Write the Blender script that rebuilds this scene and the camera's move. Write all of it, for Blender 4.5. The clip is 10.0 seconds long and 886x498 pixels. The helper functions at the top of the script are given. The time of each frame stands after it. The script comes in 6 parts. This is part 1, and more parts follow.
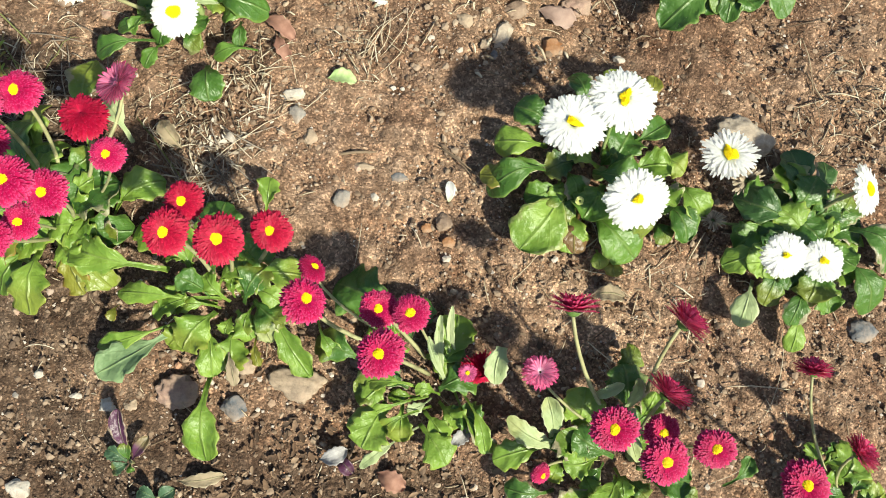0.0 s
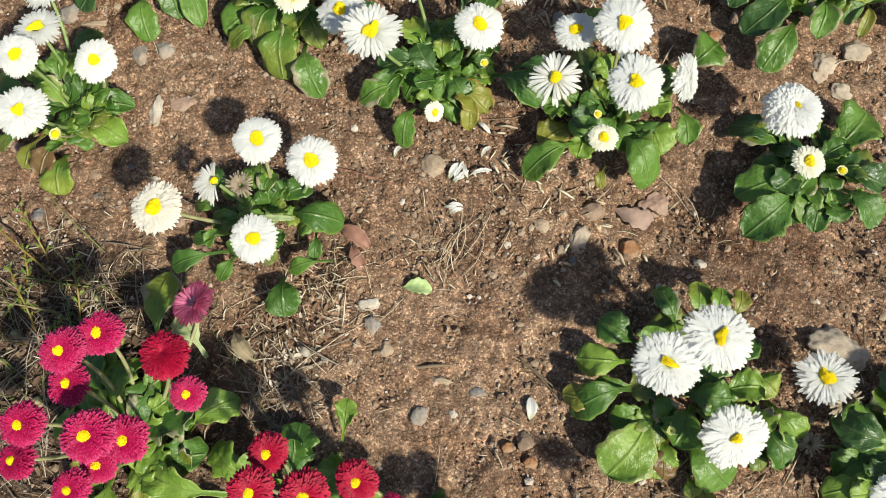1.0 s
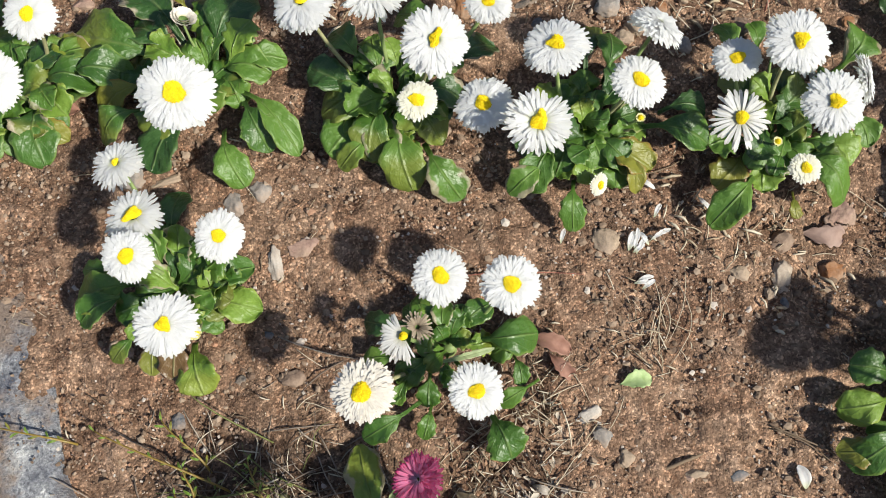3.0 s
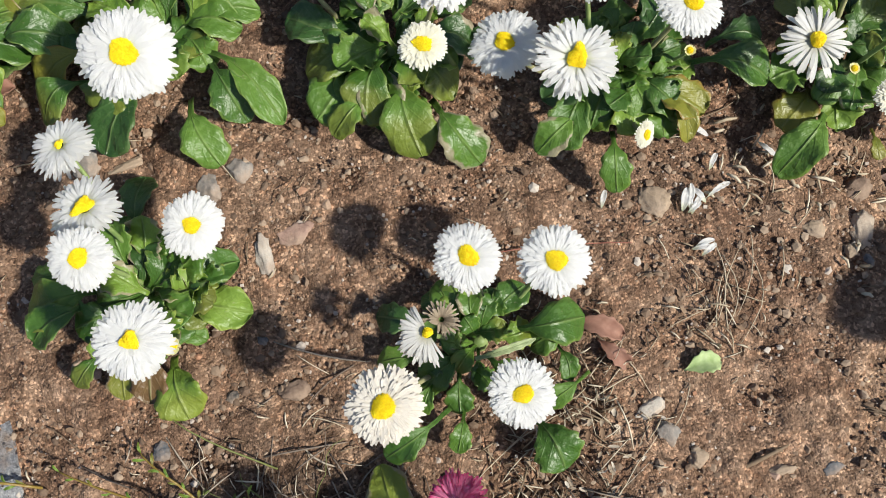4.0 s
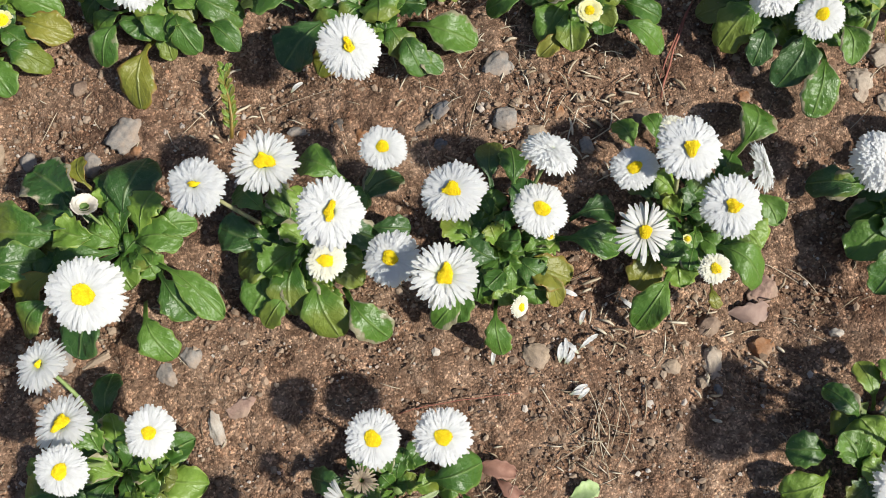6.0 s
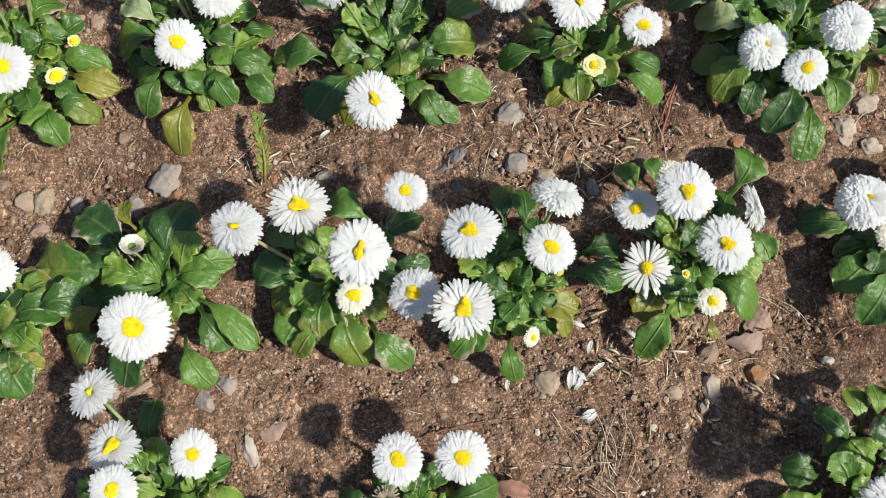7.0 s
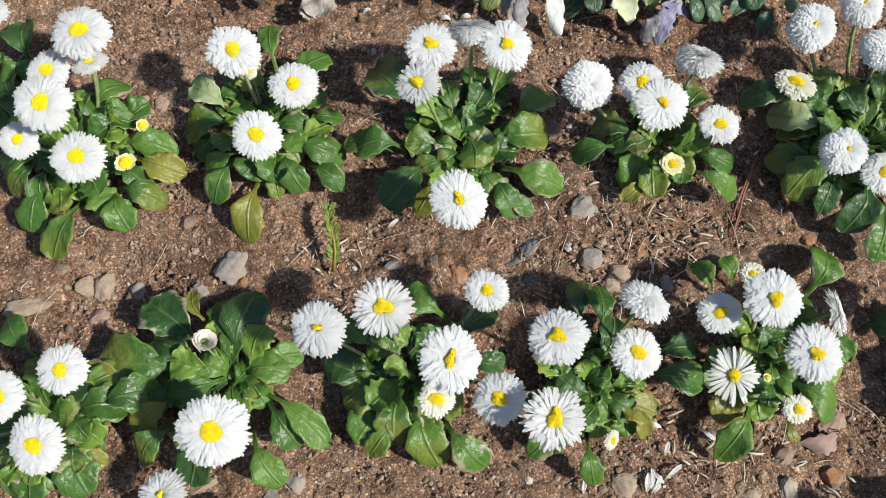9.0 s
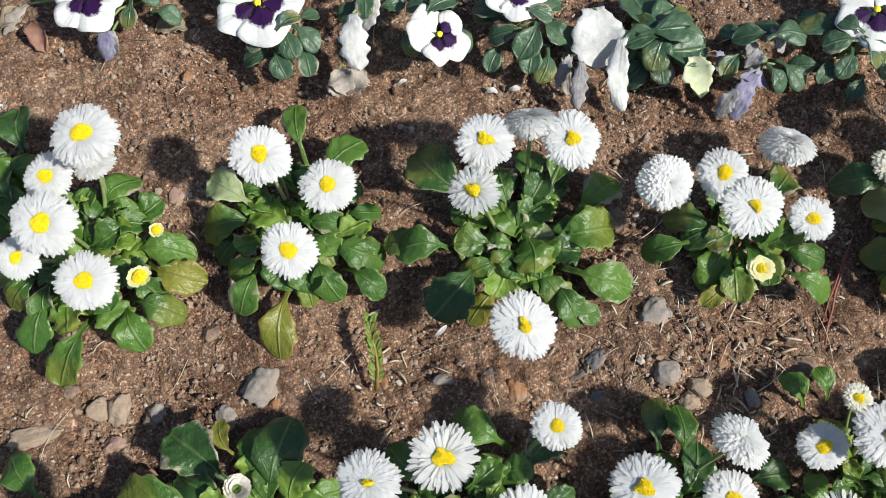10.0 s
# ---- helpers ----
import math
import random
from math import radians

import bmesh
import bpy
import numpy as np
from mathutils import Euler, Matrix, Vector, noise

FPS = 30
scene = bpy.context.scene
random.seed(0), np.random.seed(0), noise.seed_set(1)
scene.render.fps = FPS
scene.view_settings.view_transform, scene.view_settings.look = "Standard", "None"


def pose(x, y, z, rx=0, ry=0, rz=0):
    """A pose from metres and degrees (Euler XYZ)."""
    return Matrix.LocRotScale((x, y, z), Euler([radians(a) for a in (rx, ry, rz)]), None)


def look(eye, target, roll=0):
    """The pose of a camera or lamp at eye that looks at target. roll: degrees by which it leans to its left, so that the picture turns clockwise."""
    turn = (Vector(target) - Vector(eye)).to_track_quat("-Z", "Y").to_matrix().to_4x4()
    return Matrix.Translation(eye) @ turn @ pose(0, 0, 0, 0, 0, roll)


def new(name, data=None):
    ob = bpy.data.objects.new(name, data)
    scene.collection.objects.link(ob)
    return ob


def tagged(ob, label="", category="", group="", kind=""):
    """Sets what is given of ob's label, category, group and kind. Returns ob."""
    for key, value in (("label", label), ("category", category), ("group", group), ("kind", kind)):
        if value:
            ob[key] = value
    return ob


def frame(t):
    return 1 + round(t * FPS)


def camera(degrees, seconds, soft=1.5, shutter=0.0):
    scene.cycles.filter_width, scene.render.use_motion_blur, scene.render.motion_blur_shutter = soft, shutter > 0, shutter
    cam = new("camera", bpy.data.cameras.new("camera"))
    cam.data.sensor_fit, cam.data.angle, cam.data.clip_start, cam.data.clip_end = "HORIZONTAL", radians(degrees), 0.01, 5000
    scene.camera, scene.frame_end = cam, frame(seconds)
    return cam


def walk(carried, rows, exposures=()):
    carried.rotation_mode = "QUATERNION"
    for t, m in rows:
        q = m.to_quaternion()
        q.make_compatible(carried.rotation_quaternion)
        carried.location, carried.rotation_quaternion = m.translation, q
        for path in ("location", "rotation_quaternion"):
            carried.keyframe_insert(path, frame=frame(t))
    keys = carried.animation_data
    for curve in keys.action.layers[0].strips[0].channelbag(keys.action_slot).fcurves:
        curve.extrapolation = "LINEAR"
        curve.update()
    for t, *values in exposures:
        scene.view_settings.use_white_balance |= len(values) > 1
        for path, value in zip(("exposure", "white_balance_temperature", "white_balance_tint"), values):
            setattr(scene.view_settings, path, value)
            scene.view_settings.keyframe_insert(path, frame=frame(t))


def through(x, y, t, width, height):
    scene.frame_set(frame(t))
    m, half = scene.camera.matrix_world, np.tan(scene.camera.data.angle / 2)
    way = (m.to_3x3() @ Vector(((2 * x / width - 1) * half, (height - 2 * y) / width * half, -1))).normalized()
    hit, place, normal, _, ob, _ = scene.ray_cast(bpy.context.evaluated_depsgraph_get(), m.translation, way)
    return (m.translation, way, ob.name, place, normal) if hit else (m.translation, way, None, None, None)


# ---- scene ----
cam = camera(58.26, 10.0, 0.95, 0.06)
PATH = [
    (0, (0.1647, 0.1111, 0.5221), (0.0477, 0.4039, -1.4529), -9.97),
    (0.2, (0.1603, 0.1256, 0.5300), (0.0135, 0.4087, -1.4444), -15.74),
    (0.5, (0.1468, 0.1710, 0.5325), (-0.0260, 0.4627, -1.4385), -19.03),
    (0.7, (0.1212, 0.1989, 0.5241), (-0.0597, 0.5111, -1.4431), -18.47),
    (1, (0.1085, 0.2054, 0.5297), (-0.0973, 0.6281, -1.4143), -14.49),
    (1.5, (0.1195, 0.1768, 0.5308), (-0.1058, 0.6651, -1.3956), -13.39),
    (2, (0.0713, 0.1756, 0.5458), (-0.1391, 0.6604, -1.3831), -11.91),
    (2.2, (0.0298, 0.1977, 0.5186), (-0.1645, 0.6642, -1.4165), -13.96),
    (2.5, (-0.0305, 0.2458, 0.5039), (-0.1957, 0.6988, -1.4371), -18.67),
    (2.7, (-0.0624, 0.2749, 0.5041), (-0.1093, 0.7087, -1.4477), -8.14),
    (3.8, (-0.0749, 0.2900, 0.4144), (-0.0468, 0.6344, -1.5556), -3.33),
    (4, (-0.0865, 0.2982, 0.4115), (-0.0582, 0.6424, -1.5585), -4.16),
    (4.5, (-0.1052, 0.3212, 0.4049), (-0.0623, 0.6836, -1.5615), -2.50),
    (4.8, (-0.0894, 0.3354, 0.4093), (-0.0388, 0.7227, -1.5522), -2.40),
    (5, (-0.0655, 0.3548, 0.4278), (-0.0284, 0.7153, -1.5391), -4.86),
    (5.2, (-0.0463, 0.3671, 0.4462), (-0.0025, 0.7282, -1.5205), -4.96),
    (5.5, (-0.0295, 0.3789, 0.4728), (0.0078, 0.7227, -1.4971), -6.88),
    (5.7, (-0.0171, 0.3751, 0.4944), (0.0128, 0.7092, -1.4773), -8.32),
    (6.8, (-0.0122, 0.3663, 0.5373), (0.0117, 0.7681, -1.4218), -10.52),
    (7, (-0.0211, 0.3673, 0.5533), (0.0052, 0.7870, -1.4019), -10.34),
    (7.5, (-0.0105, 0.3673, 0.5537), (0.0394, 0.9011, -1.3731), -8.52),
    (8, (-0.0104, 0.3675, 0.5512), (0.0358, 0.9050, -1.3747), -8.25),
    (8.5, (-0.0279, 0.3815, 0.5541), (0.0157, 0.8973, -1.3778), -8.21),
    (8.8, (-0.0624, 0.4090, 0.5540), (0.0376, 0.8880, -1.3852), -1.53),
    (9, (-0.0734, 0.4278, 0.5579), (0.0158, 0.9042, -1.3825), -2.59),
    (9.5, (-0.0855, 0.4793, 0.5470), (-0.0033, 0.9363, -1.3984), -3.09),
    (10, (-0.0836, 0.5336, 0.5153), (-0.0098, 0.9556, -1.4383), -4.44),
]
walk(cam, [(t, look(eye, target, roll)) for t, eye, target, roll in PATH],
     [(0.0, 0.82, 6820, 1), (0.5, 0.74, 6760, 2), (1.0, 0.40, 6760, 4), (1.5, 0.29, 6730, 5), (2.0, 0.35, 6640, 6), (2.7, 0.40, 6440, 9), (3.8, 0.30, 6400, 10), (6.0, 0.3, 6360, 10), (8.0, 0.27, 6240, 10), (10.0, 0.25, 6190, 10)])

# ---- light ----
SUN = Vector((0.85, -0.54, 1.0)).normalized()
world = bpy.data.worlds.new("sky")
scene.world = world
world.use_nodes = True
wn = world.node_tree
sky = wn.nodes.new("ShaderNodeTexSky")
sky.sky_type, sky.sun_disc = "NISHITA", False
sky.sun_elevation = math.asin(SUN.z)
sky.sun_rotation = math.atan2(SUN.x, SUN.y)
wn.links.new(sky.outputs[0], wn.nodes["Background"].inputs[0])
wn.nodes["Background"].inputs[1].default_value = 0.085
lamp = new("sun", bpy.data.lights.new("sun", "SUN"))
lamp.data.energy, lamp.data.angle, lamp.data.color = 5.0, radians(2.6), (1.0, 0.955, 0.84)
lamp.matrix_world = look(SUN * 5, (0, 0, 0))

rng = np.random.default_rng(7)
R2 = random.Random(11)


# ---- materials ----
class Mat:
    """A node material with short calls for the nodes it is made of."""

    def __init__(self, name):
        self.m = bpy.data.materials.new(name)
        self.m.use_nodes = True
        self.t = self.m.node_tree
        self.b = self.t.nodes["Principled BSDF"]

    def put(self, socket, value):
        if isinstance(value, bpy.types.NodeSocket):
            self.t.links.new(value, socket)
        elif value is not None:
            socket.default_value = value

    def node(self, kind, **given):
        n = self.t.nodes.new(kind)
        for k, v in given.items():
            self.put(n.inputs[k], v)
        return n

    def co(self):
        return self.node("ShaderNodeTexCoord").outputs["Object"]

    def uv(self):
        return self.node("ShaderNodeTexCoord").outputs["UV"]

    def noise(self, vector, scale, detail=4.0, rough=0.6):
        return self.node("ShaderNodeTexNoise", Vector=vector, Scale=scale, Detail=detail, Roughness=rough).outputs[0]

    def ramp(self, value, *stops):
        n = self.node("ShaderNodeValToRGB", Fac=value)
        e = n.color_ramp.elements
        while len(e) < len(stops):
            e.new(0.5)
        for k, (at, colour) in enumerate(stops):
            e[k].position = at
            e[k].color = (*colour, 1) if len(colour) == 3 else colour
        return n.outputs[0]

    def mix(self, fac, a, b, how="MIX"):
        n = self.t.nodes.new("ShaderNodeMix")
        n.data_type, n.blend_type = "RGBA", how
        self.put(n.inputs[0], fac)
        for socket, v in ((n.inputs[6], a), (n.inputs[7], b)):
            self.put(socket, (*v, 1) if isinstance(v, tuple) and len(v) == 3 else v)
        return n.outputs[2]

    def math(self, how, a, b=0.0):
        n = self.t.nodes.new("ShaderNodeMath")
        n.operation = how
        self.put(n.inputs[0], a)
        self.put(n.inputs[1], b)
        return n.outputs[0]

    def split(self, vector):
        return self.node("ShaderNodeSeparateXYZ", Vector=vector).outputs

    def per_object(self):
        return self.node("ShaderNodeObjectInfo").outputs["Random"]

    def per_piece(self):
        return self.node("ShaderNodeNewGeometry").outputs["Random Per Island"]

    def done(self, colour, rough=0.6, bump=None, strength=0.4, distance=0.001, through=0.0, spec=0.4):
        """Finish with a Principled surface, a bump and, for thin things, light let through."""
        self.put(self.b.inputs["Base Color"], (*colour, 1) if isinstance(colour, tuple) else colour)
        self.put(self.b.inputs["Roughness"], rough)
        self.b.inputs["Specular IOR Level"].default_value = spec
        if bump is not None:
            n = self.node("ShaderNodeBump", Height=bump, Strength=strength, Distance=distance)
            self.put(self.b.inputs["Normal"], n.outputs[0])
        if through:
            tr = self.node("ShaderNodeBsdfTranslucent")
            self.put(tr.inputs[0], (*colour, 1) if isinstance(colour, tuple) else colour)
            mx = self.node("ShaderNodeMixShader")
            mx.inputs[0].default_value = through
            self.put(mx.inputs[1], self.b.outputs[0])
            self.put(mx.inputs[2], tr.outputs[0])
            self.put(self.t.nodes["Material Output"].inputs[0], mx.outputs[0])
        return self.m


def soil_material():
    m = Mat("sandy_soil")
    p = m.co()
    big = m.noise(p, 9.0, 5)
    mid = m.noise(p, 60.0, 5, 0.7)
    fine = m.noise(p, 420.0, 4, 0.75)
    base = m.ramp(mid, (0.26, (0.105, 0.069, 0.050)), (0.5, (0.235, 0.166, 0.122)), (0.74, (0.40, 0.305, 0.235)))
    tint = m.ramp(big, (0.34, (0.66, 0.60, 0.575)), (0.5, (0.86, 0.828, 0.80)), (0.66, (1.01, 0.99, 0.95)))
    c = m.mix(1.0, base, tint, "MULTIPLY")
    # grains of two sizes, each with a tone of its own, some reddish, a few pale
    v = m.node("ShaderNodeTexVoronoi", Vector=p, Scale=780.0)
    w = m.node("ShaderNodeTexVoronoi", Vector=p, Scale=360.0)
    speck = m.ramp(m.split(v.outputs["Color"])[0], (0.0, (0.55, 0.50, 0.46)), (0.40, (0.90, 0.86, 0.84)), (0.78, (1.2, 1.15, 1.12)), (0.92, (2.2, 2.1, 2.0)))
    c = m.mix(0.85, c, speck, "MULTIPLY")
    crumb = m.ramp(m.split(w.outputs["Color"])[1], (0.0, (0.55, 0.50, 0.47)), (0.35, (0.95, 0.90, 0.87)), (0.62, (1.18, 0.98, 0.86)), (0.80, (1.12, 1.10, 1.08)), (0.95, (1.55, 1.48, 1.40)))
    loose = m.ramp(m.noise(p, 38.0, 4, 0.6), (0.40, (0.1, 0.1, 0.1)), (0.62, (1, 1, 1)))
    c = m.mix(m.math("MULTIPLY", loose, 0.7), c, crumb, "MULTIPLY")
    c = m.mix(0.5, c, m.ramp(fine, (0.3, (0.55, 0.52, 0.5)), (0.6, (1.25, 1.2, 1.15))), "MULTIPLY")
    c = m.mix(0.6, c, m.ramp(m.noise(p, 150.0, 5, 0.7), (0.34, (0.6, 0.57, 0.55)), (0.5, (1.0, 1.0, 1.0)), (0.66, (1.35, 1.32, 1.28))), "MULTIPLY")
    # shade painted into the soil colour by the grass and along the near edge
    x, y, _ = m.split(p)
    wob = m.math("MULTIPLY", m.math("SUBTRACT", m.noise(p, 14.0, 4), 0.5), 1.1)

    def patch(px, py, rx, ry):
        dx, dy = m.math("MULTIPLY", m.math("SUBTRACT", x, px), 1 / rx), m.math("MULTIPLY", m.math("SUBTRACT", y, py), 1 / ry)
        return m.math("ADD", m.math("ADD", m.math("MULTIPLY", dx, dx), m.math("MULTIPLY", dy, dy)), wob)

    # the first two ovals are that painted shade, the third is dark humus
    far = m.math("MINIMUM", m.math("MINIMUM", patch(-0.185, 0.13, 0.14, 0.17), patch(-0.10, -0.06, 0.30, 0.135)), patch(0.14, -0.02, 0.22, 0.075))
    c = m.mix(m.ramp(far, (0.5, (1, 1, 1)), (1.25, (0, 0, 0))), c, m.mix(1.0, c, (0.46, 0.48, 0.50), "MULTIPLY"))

    # dry, paler sand between the red and the white rows
    near = m.math("MINIMUM", patch(0.085, 0.225, 0.15, 0.085), patch(0.27, 0.17, 0.12, 0.05))
    c = m.mix(m.ramp(near, (0.4, (1, 1, 1)), (1.3, (0, 0, 0))), c, m.mix(1.0, c, (1.20, 1.23, 1.24), "MULTIPLY"))

    def dome(cells, size):
        d = m.math("MULTIPLY", cells.outputs["Distance"], size)
        return m.math("SUBTRACT", 1.0, m.math("MULTIPLY", d, d))

    h = m.math("ADD", m.math("MULTIPLY", dome(v, 1.1), 0.22), m.math("MULTIPLY", m.math("MULTIPLY", dome(w, 1.1), loose), 0.42))
    h = m.math("ADD", h, m.math("ADD", m.math("MULTIPLY", fine, 0.7), mid))
    return m.done(c, 0.95, h, 1.0, 0.0025, spec=0.12)


def grit_material():
    m = Mat("grit")
    r = m.per_piece()
    c = m.ramp(r, (0.0, (0.13, 0.085, 0.06)), (0.3, (0.24, 0.165, 0.115)), (0.55, (0.34, 0.25, 0.18)), (0.70, (0.38, 0.20, 0.12)), (0.76, (0.42, 0.35, 0.30)), (0.97, (0.50, 0.44, 0.38)))
    n = m.noise(m.co(), 700.0)
    c = m.mix(0.5, c, m.ramp(n, (0.3, (0.6, 0.6, 0.6)), (0.7, (1.2, 1.2, 1.2))), "MULTIPLY")
    return m.done(c, 0.85, n, 0.4, 0.0006, spec=0.25)


def stone_material(name, a, b, grain=260.0, band=0.0):
    m = Mat(name)
    p = m.co()
    n1 = m.noise(p, 70.0, 6, 0.65)
    n2 = m.noise(p, grain, 5, 0.8)
    c = m.mix(m.ramp(n1, (0.3, (0, 0, 0)), (0.7, (1, 1, 1))), a, b)
    c = m.mix(0.7, c, m.ramp(n2, (0.28, (0.5, 0.5, 0.5)), (0.5, (1.0, 1.0, 1.0)), (0.74, (1.35, 1.33, 1.3))), "MULTIPLY")
    c = m.mix(m.math("MULTIPLY", m.ramp(m.noise(p, 60.0, 5, 0.7), (0.38, (0, 0, 0)), (0.62, (1, 1, 1))), 0.75), c, m.mix(n2, (0.17, 0.115, 0.08), (0.36, 0.27, 0.20)))
    return m.done(c, 0.82, m.math("ADD", n1, m.math("MULTIPLY", n2, 0.6)), 0.6, 0.0012, spec=0.25)


def leaf_material(name, dark, light, edge, through=0.24, rough=0.43):
    m = Mat(name)
    u, v, _ = m.split(m.uv())
    p = m.co()
    side = m.math("ABSOLUTE", m.math("SUBTRACT", v, 0.5))
    r = m.per_object()
    n = m.noise(p, 45.0, 4, 0.6)
    f = m.noise(p, 330.0, 3, 0.6)
    c = m.mix(m.ramp(n, (0.3, (0, 0, 0)), (0.7, (1, 1, 1))), dark, light)
    c = m.mix(m.ramp(r, (0.0, (0.7, 0.7, 0.7)), (1.0, (0, 0, 0))), c, m.mix(0.6, c, light))
    # midrib and side veins
    vein = m.math("SINE", m.math("MULTIPLY", m.math("SUBTRACT", u, m.math("MULTIPLY", side, 0.9)), 30.0))
    vein = m.ramp(m.math("ADD", m.math("MULTIPLY", vein, 0.5), m.math("MULTIPLY", f, 0.25)), (0.52, (0, 0, 0)), (0.64, (1, 1, 1)))
    rib = m.ramp(side, (0.0, (1, 1, 1)), (0.05, (0, 0, 0)))
    pale = m.mix(0.55, light, (0.30, 0.38, 0.14))
    c = m.mix(m.math("MULTIPLY", vein, 0.05), c, pale)
    c = m.mix(m.math("MULTIPLY", rib, 0.55), c, pale)
    # rim, spots and dust
    rim = m.ramp(m.math("ADD", side, m.math("MULTIPLY", f, 0.1)), (0.47, (0, 0, 0)), (0.53, (1, 1, 1)))
    c = m.mix(m.math("MULTIPLY", rim, 0.75), c, edge)
    tip = m.ramp(m.math("ADD", u, m.math("MULTIPLY", n, 0.35)), (1.0, (0, 0, 0)), (1.22, (1, 1, 1)))
    c = m.mix(m.math("MULTIPLY", tip, 0.65), c, edge)
    # some leaves turn yellow from the tip, some have dried patches along the rim
    r2 = m.math("FRACT", m.math("MULTIPLY", r, 7.31))
    old = m.math("MULTIPLY", m.ramp(r2, (0.70, (0, 0, 0)), (0.80, (1, 1, 1))), m.ramp(m.math("ADD", u, m.math("MULTIPLY", n, 0.5)), (0.80, (0, 0, 0)), (1.20, (1, 1, 1))))
    c = m.mix(m.math("MULTIPLY", old, 0.42), c, (0.27, 0.25, 0.035))
    r3 = m.math("FRACT", m.math("MULTIPLY", r, 13.7))
    dry = m.math("MULTIPLY", m.ramp(r3, (0.82, (0, 0, 0)), (0.88, (1, 1, 1))), m.ramp(m.math("ADD", side, m.math("MULTIPLY", m.noise(p, 75.0, 3, 0.6), 0.9)), (0.84, (0, 0, 0)), (0.92, (1, 1, 1))))
    c = m.mix(m.math("MULTIPLY", dry, 0.8), c, m.mix(f, (0.30, 0.23, 0.15), (0.46, 0.40, 0.30)))
    dust = m.ramp(m.noise(p, 600.0, 2), (0.66, (0, 0, 0)), (0.74, (1, 1, 1)))
    c = m.mix(m.math("MULTIPLY", dust, 0.35), c, (0.36, 0.30, 0.22))
    bump = m.math("ADD", m.math("MULTIPLY", vein, -0.12), m.math("ADD", m.math("ADD", m.math("MULTIPLY", f, 0.5), m.math("MULTIPLY", m.noise(p, 120.0, 3), 1.6)), m.math("MULTIPLY", rib, -0.8)))
    blister = m.node("ShaderNodeTexVoronoi", Vector=p, Scale=210.0)
    blister.feature = "SMOOTH_F1"
    bump = m.math("ADD", bump, m.math("MULTIPLY", blister.outputs["Distance"], -0.9))
    rg = m.ramp(n, (0.3, (rough - 0.10,) * 3), (0.7, (rough + 0.12,) * 3))
    return m.done(c, rg, bump, 0.6, 0.0016, through, 0.62)


def petal_material(name, base, mid, tip, through=0.25, spread=0.08, rough=0.55):
    m = Mat(name)
    u, v, _ = m.split(m.uv())
    c = m.ramp(u, (0.0, base), (0.35, mid), (0.85, mid), (0.98, tip))
    r = m.per_piece()
    c = m.mix(1.0, c, m.ramp(r, (0.0, (1 - spread,) * 3), (1.0, (1.0 + spread * 0.4,) * 3)), "MULTIPLY")
    streak = m.math("SINE", m.math("MULTIPLY", v, 25.0))
    return m.done(c, rough, streak, 0.25, 0.0004, through, 0.25)


def plain(name, a, b, scale=200.0, rough=0.7, through=0.0, strength=0.4):
    m = Mat(name)
    n = m.noise(m.co(), scale, 4, 0.65)
    return m.done(m.ramp(n, (0.3, a), (0.7, b)), rough, n, strength, 0.0008, through, 0.3)


def island(name, a, b, c2, rough=0.8, through=0.0):
    m = Mat(name)
    c = m.ramp(m.per_piece(), (0.0, a), (0.5, b), (1.0, c2))
    n = m.noise(m.co(), 400.0)
    c = m.mix(0.5, c, m.ramp(n, (0.3, (0.65, 0.65, 0.65)), (0.7, (1.15, 1.15, 1.15))), "MULTIPLY")
    return m.done(c, rough, n, 0.3, 0.0005, through, 0.25)


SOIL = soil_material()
GRIT = grit_material()
STONES = {
    "grey": stone_material("grey_stone", (0.20, 0.185, 0.17), (0.33, 0.31, 0.285)),
    "blue": stone_material("slate_stone", (0.085, 0.095, 0.11), (0.16, 0.17, 0.185)),
    "tan": stone_material("tan_stone", (0.30, 0.225, 0.155), (0.40, 0.32, 0.24)),
    "pale": stone_material("pale_stone", (0.42, 0.38, 0.33), (0.58, 0.54, 0.48)),
    "beige": stone_material("beige_stone", (0.37, 0.30, 0.23), (0.52, 0.45, 0.37)),
    "pink": stone_material("pink_stone", (0.30, 0.19, 0.15), (0.37, 0.25, 0.20)),
    "rust": stone_material("rusty_stone", (0.26, 0.11, 0.045), (0.36, 0.18, 0.08)),
    "dark": stone_material("dark_stone", (0.055, 0.052, 0.05), (0.11, 0.105, 0.10)),
    "brown": stone_material("brown_stone", (0.15, 0.10, 0.075), (0.22, 0.155, 0.115)),
}


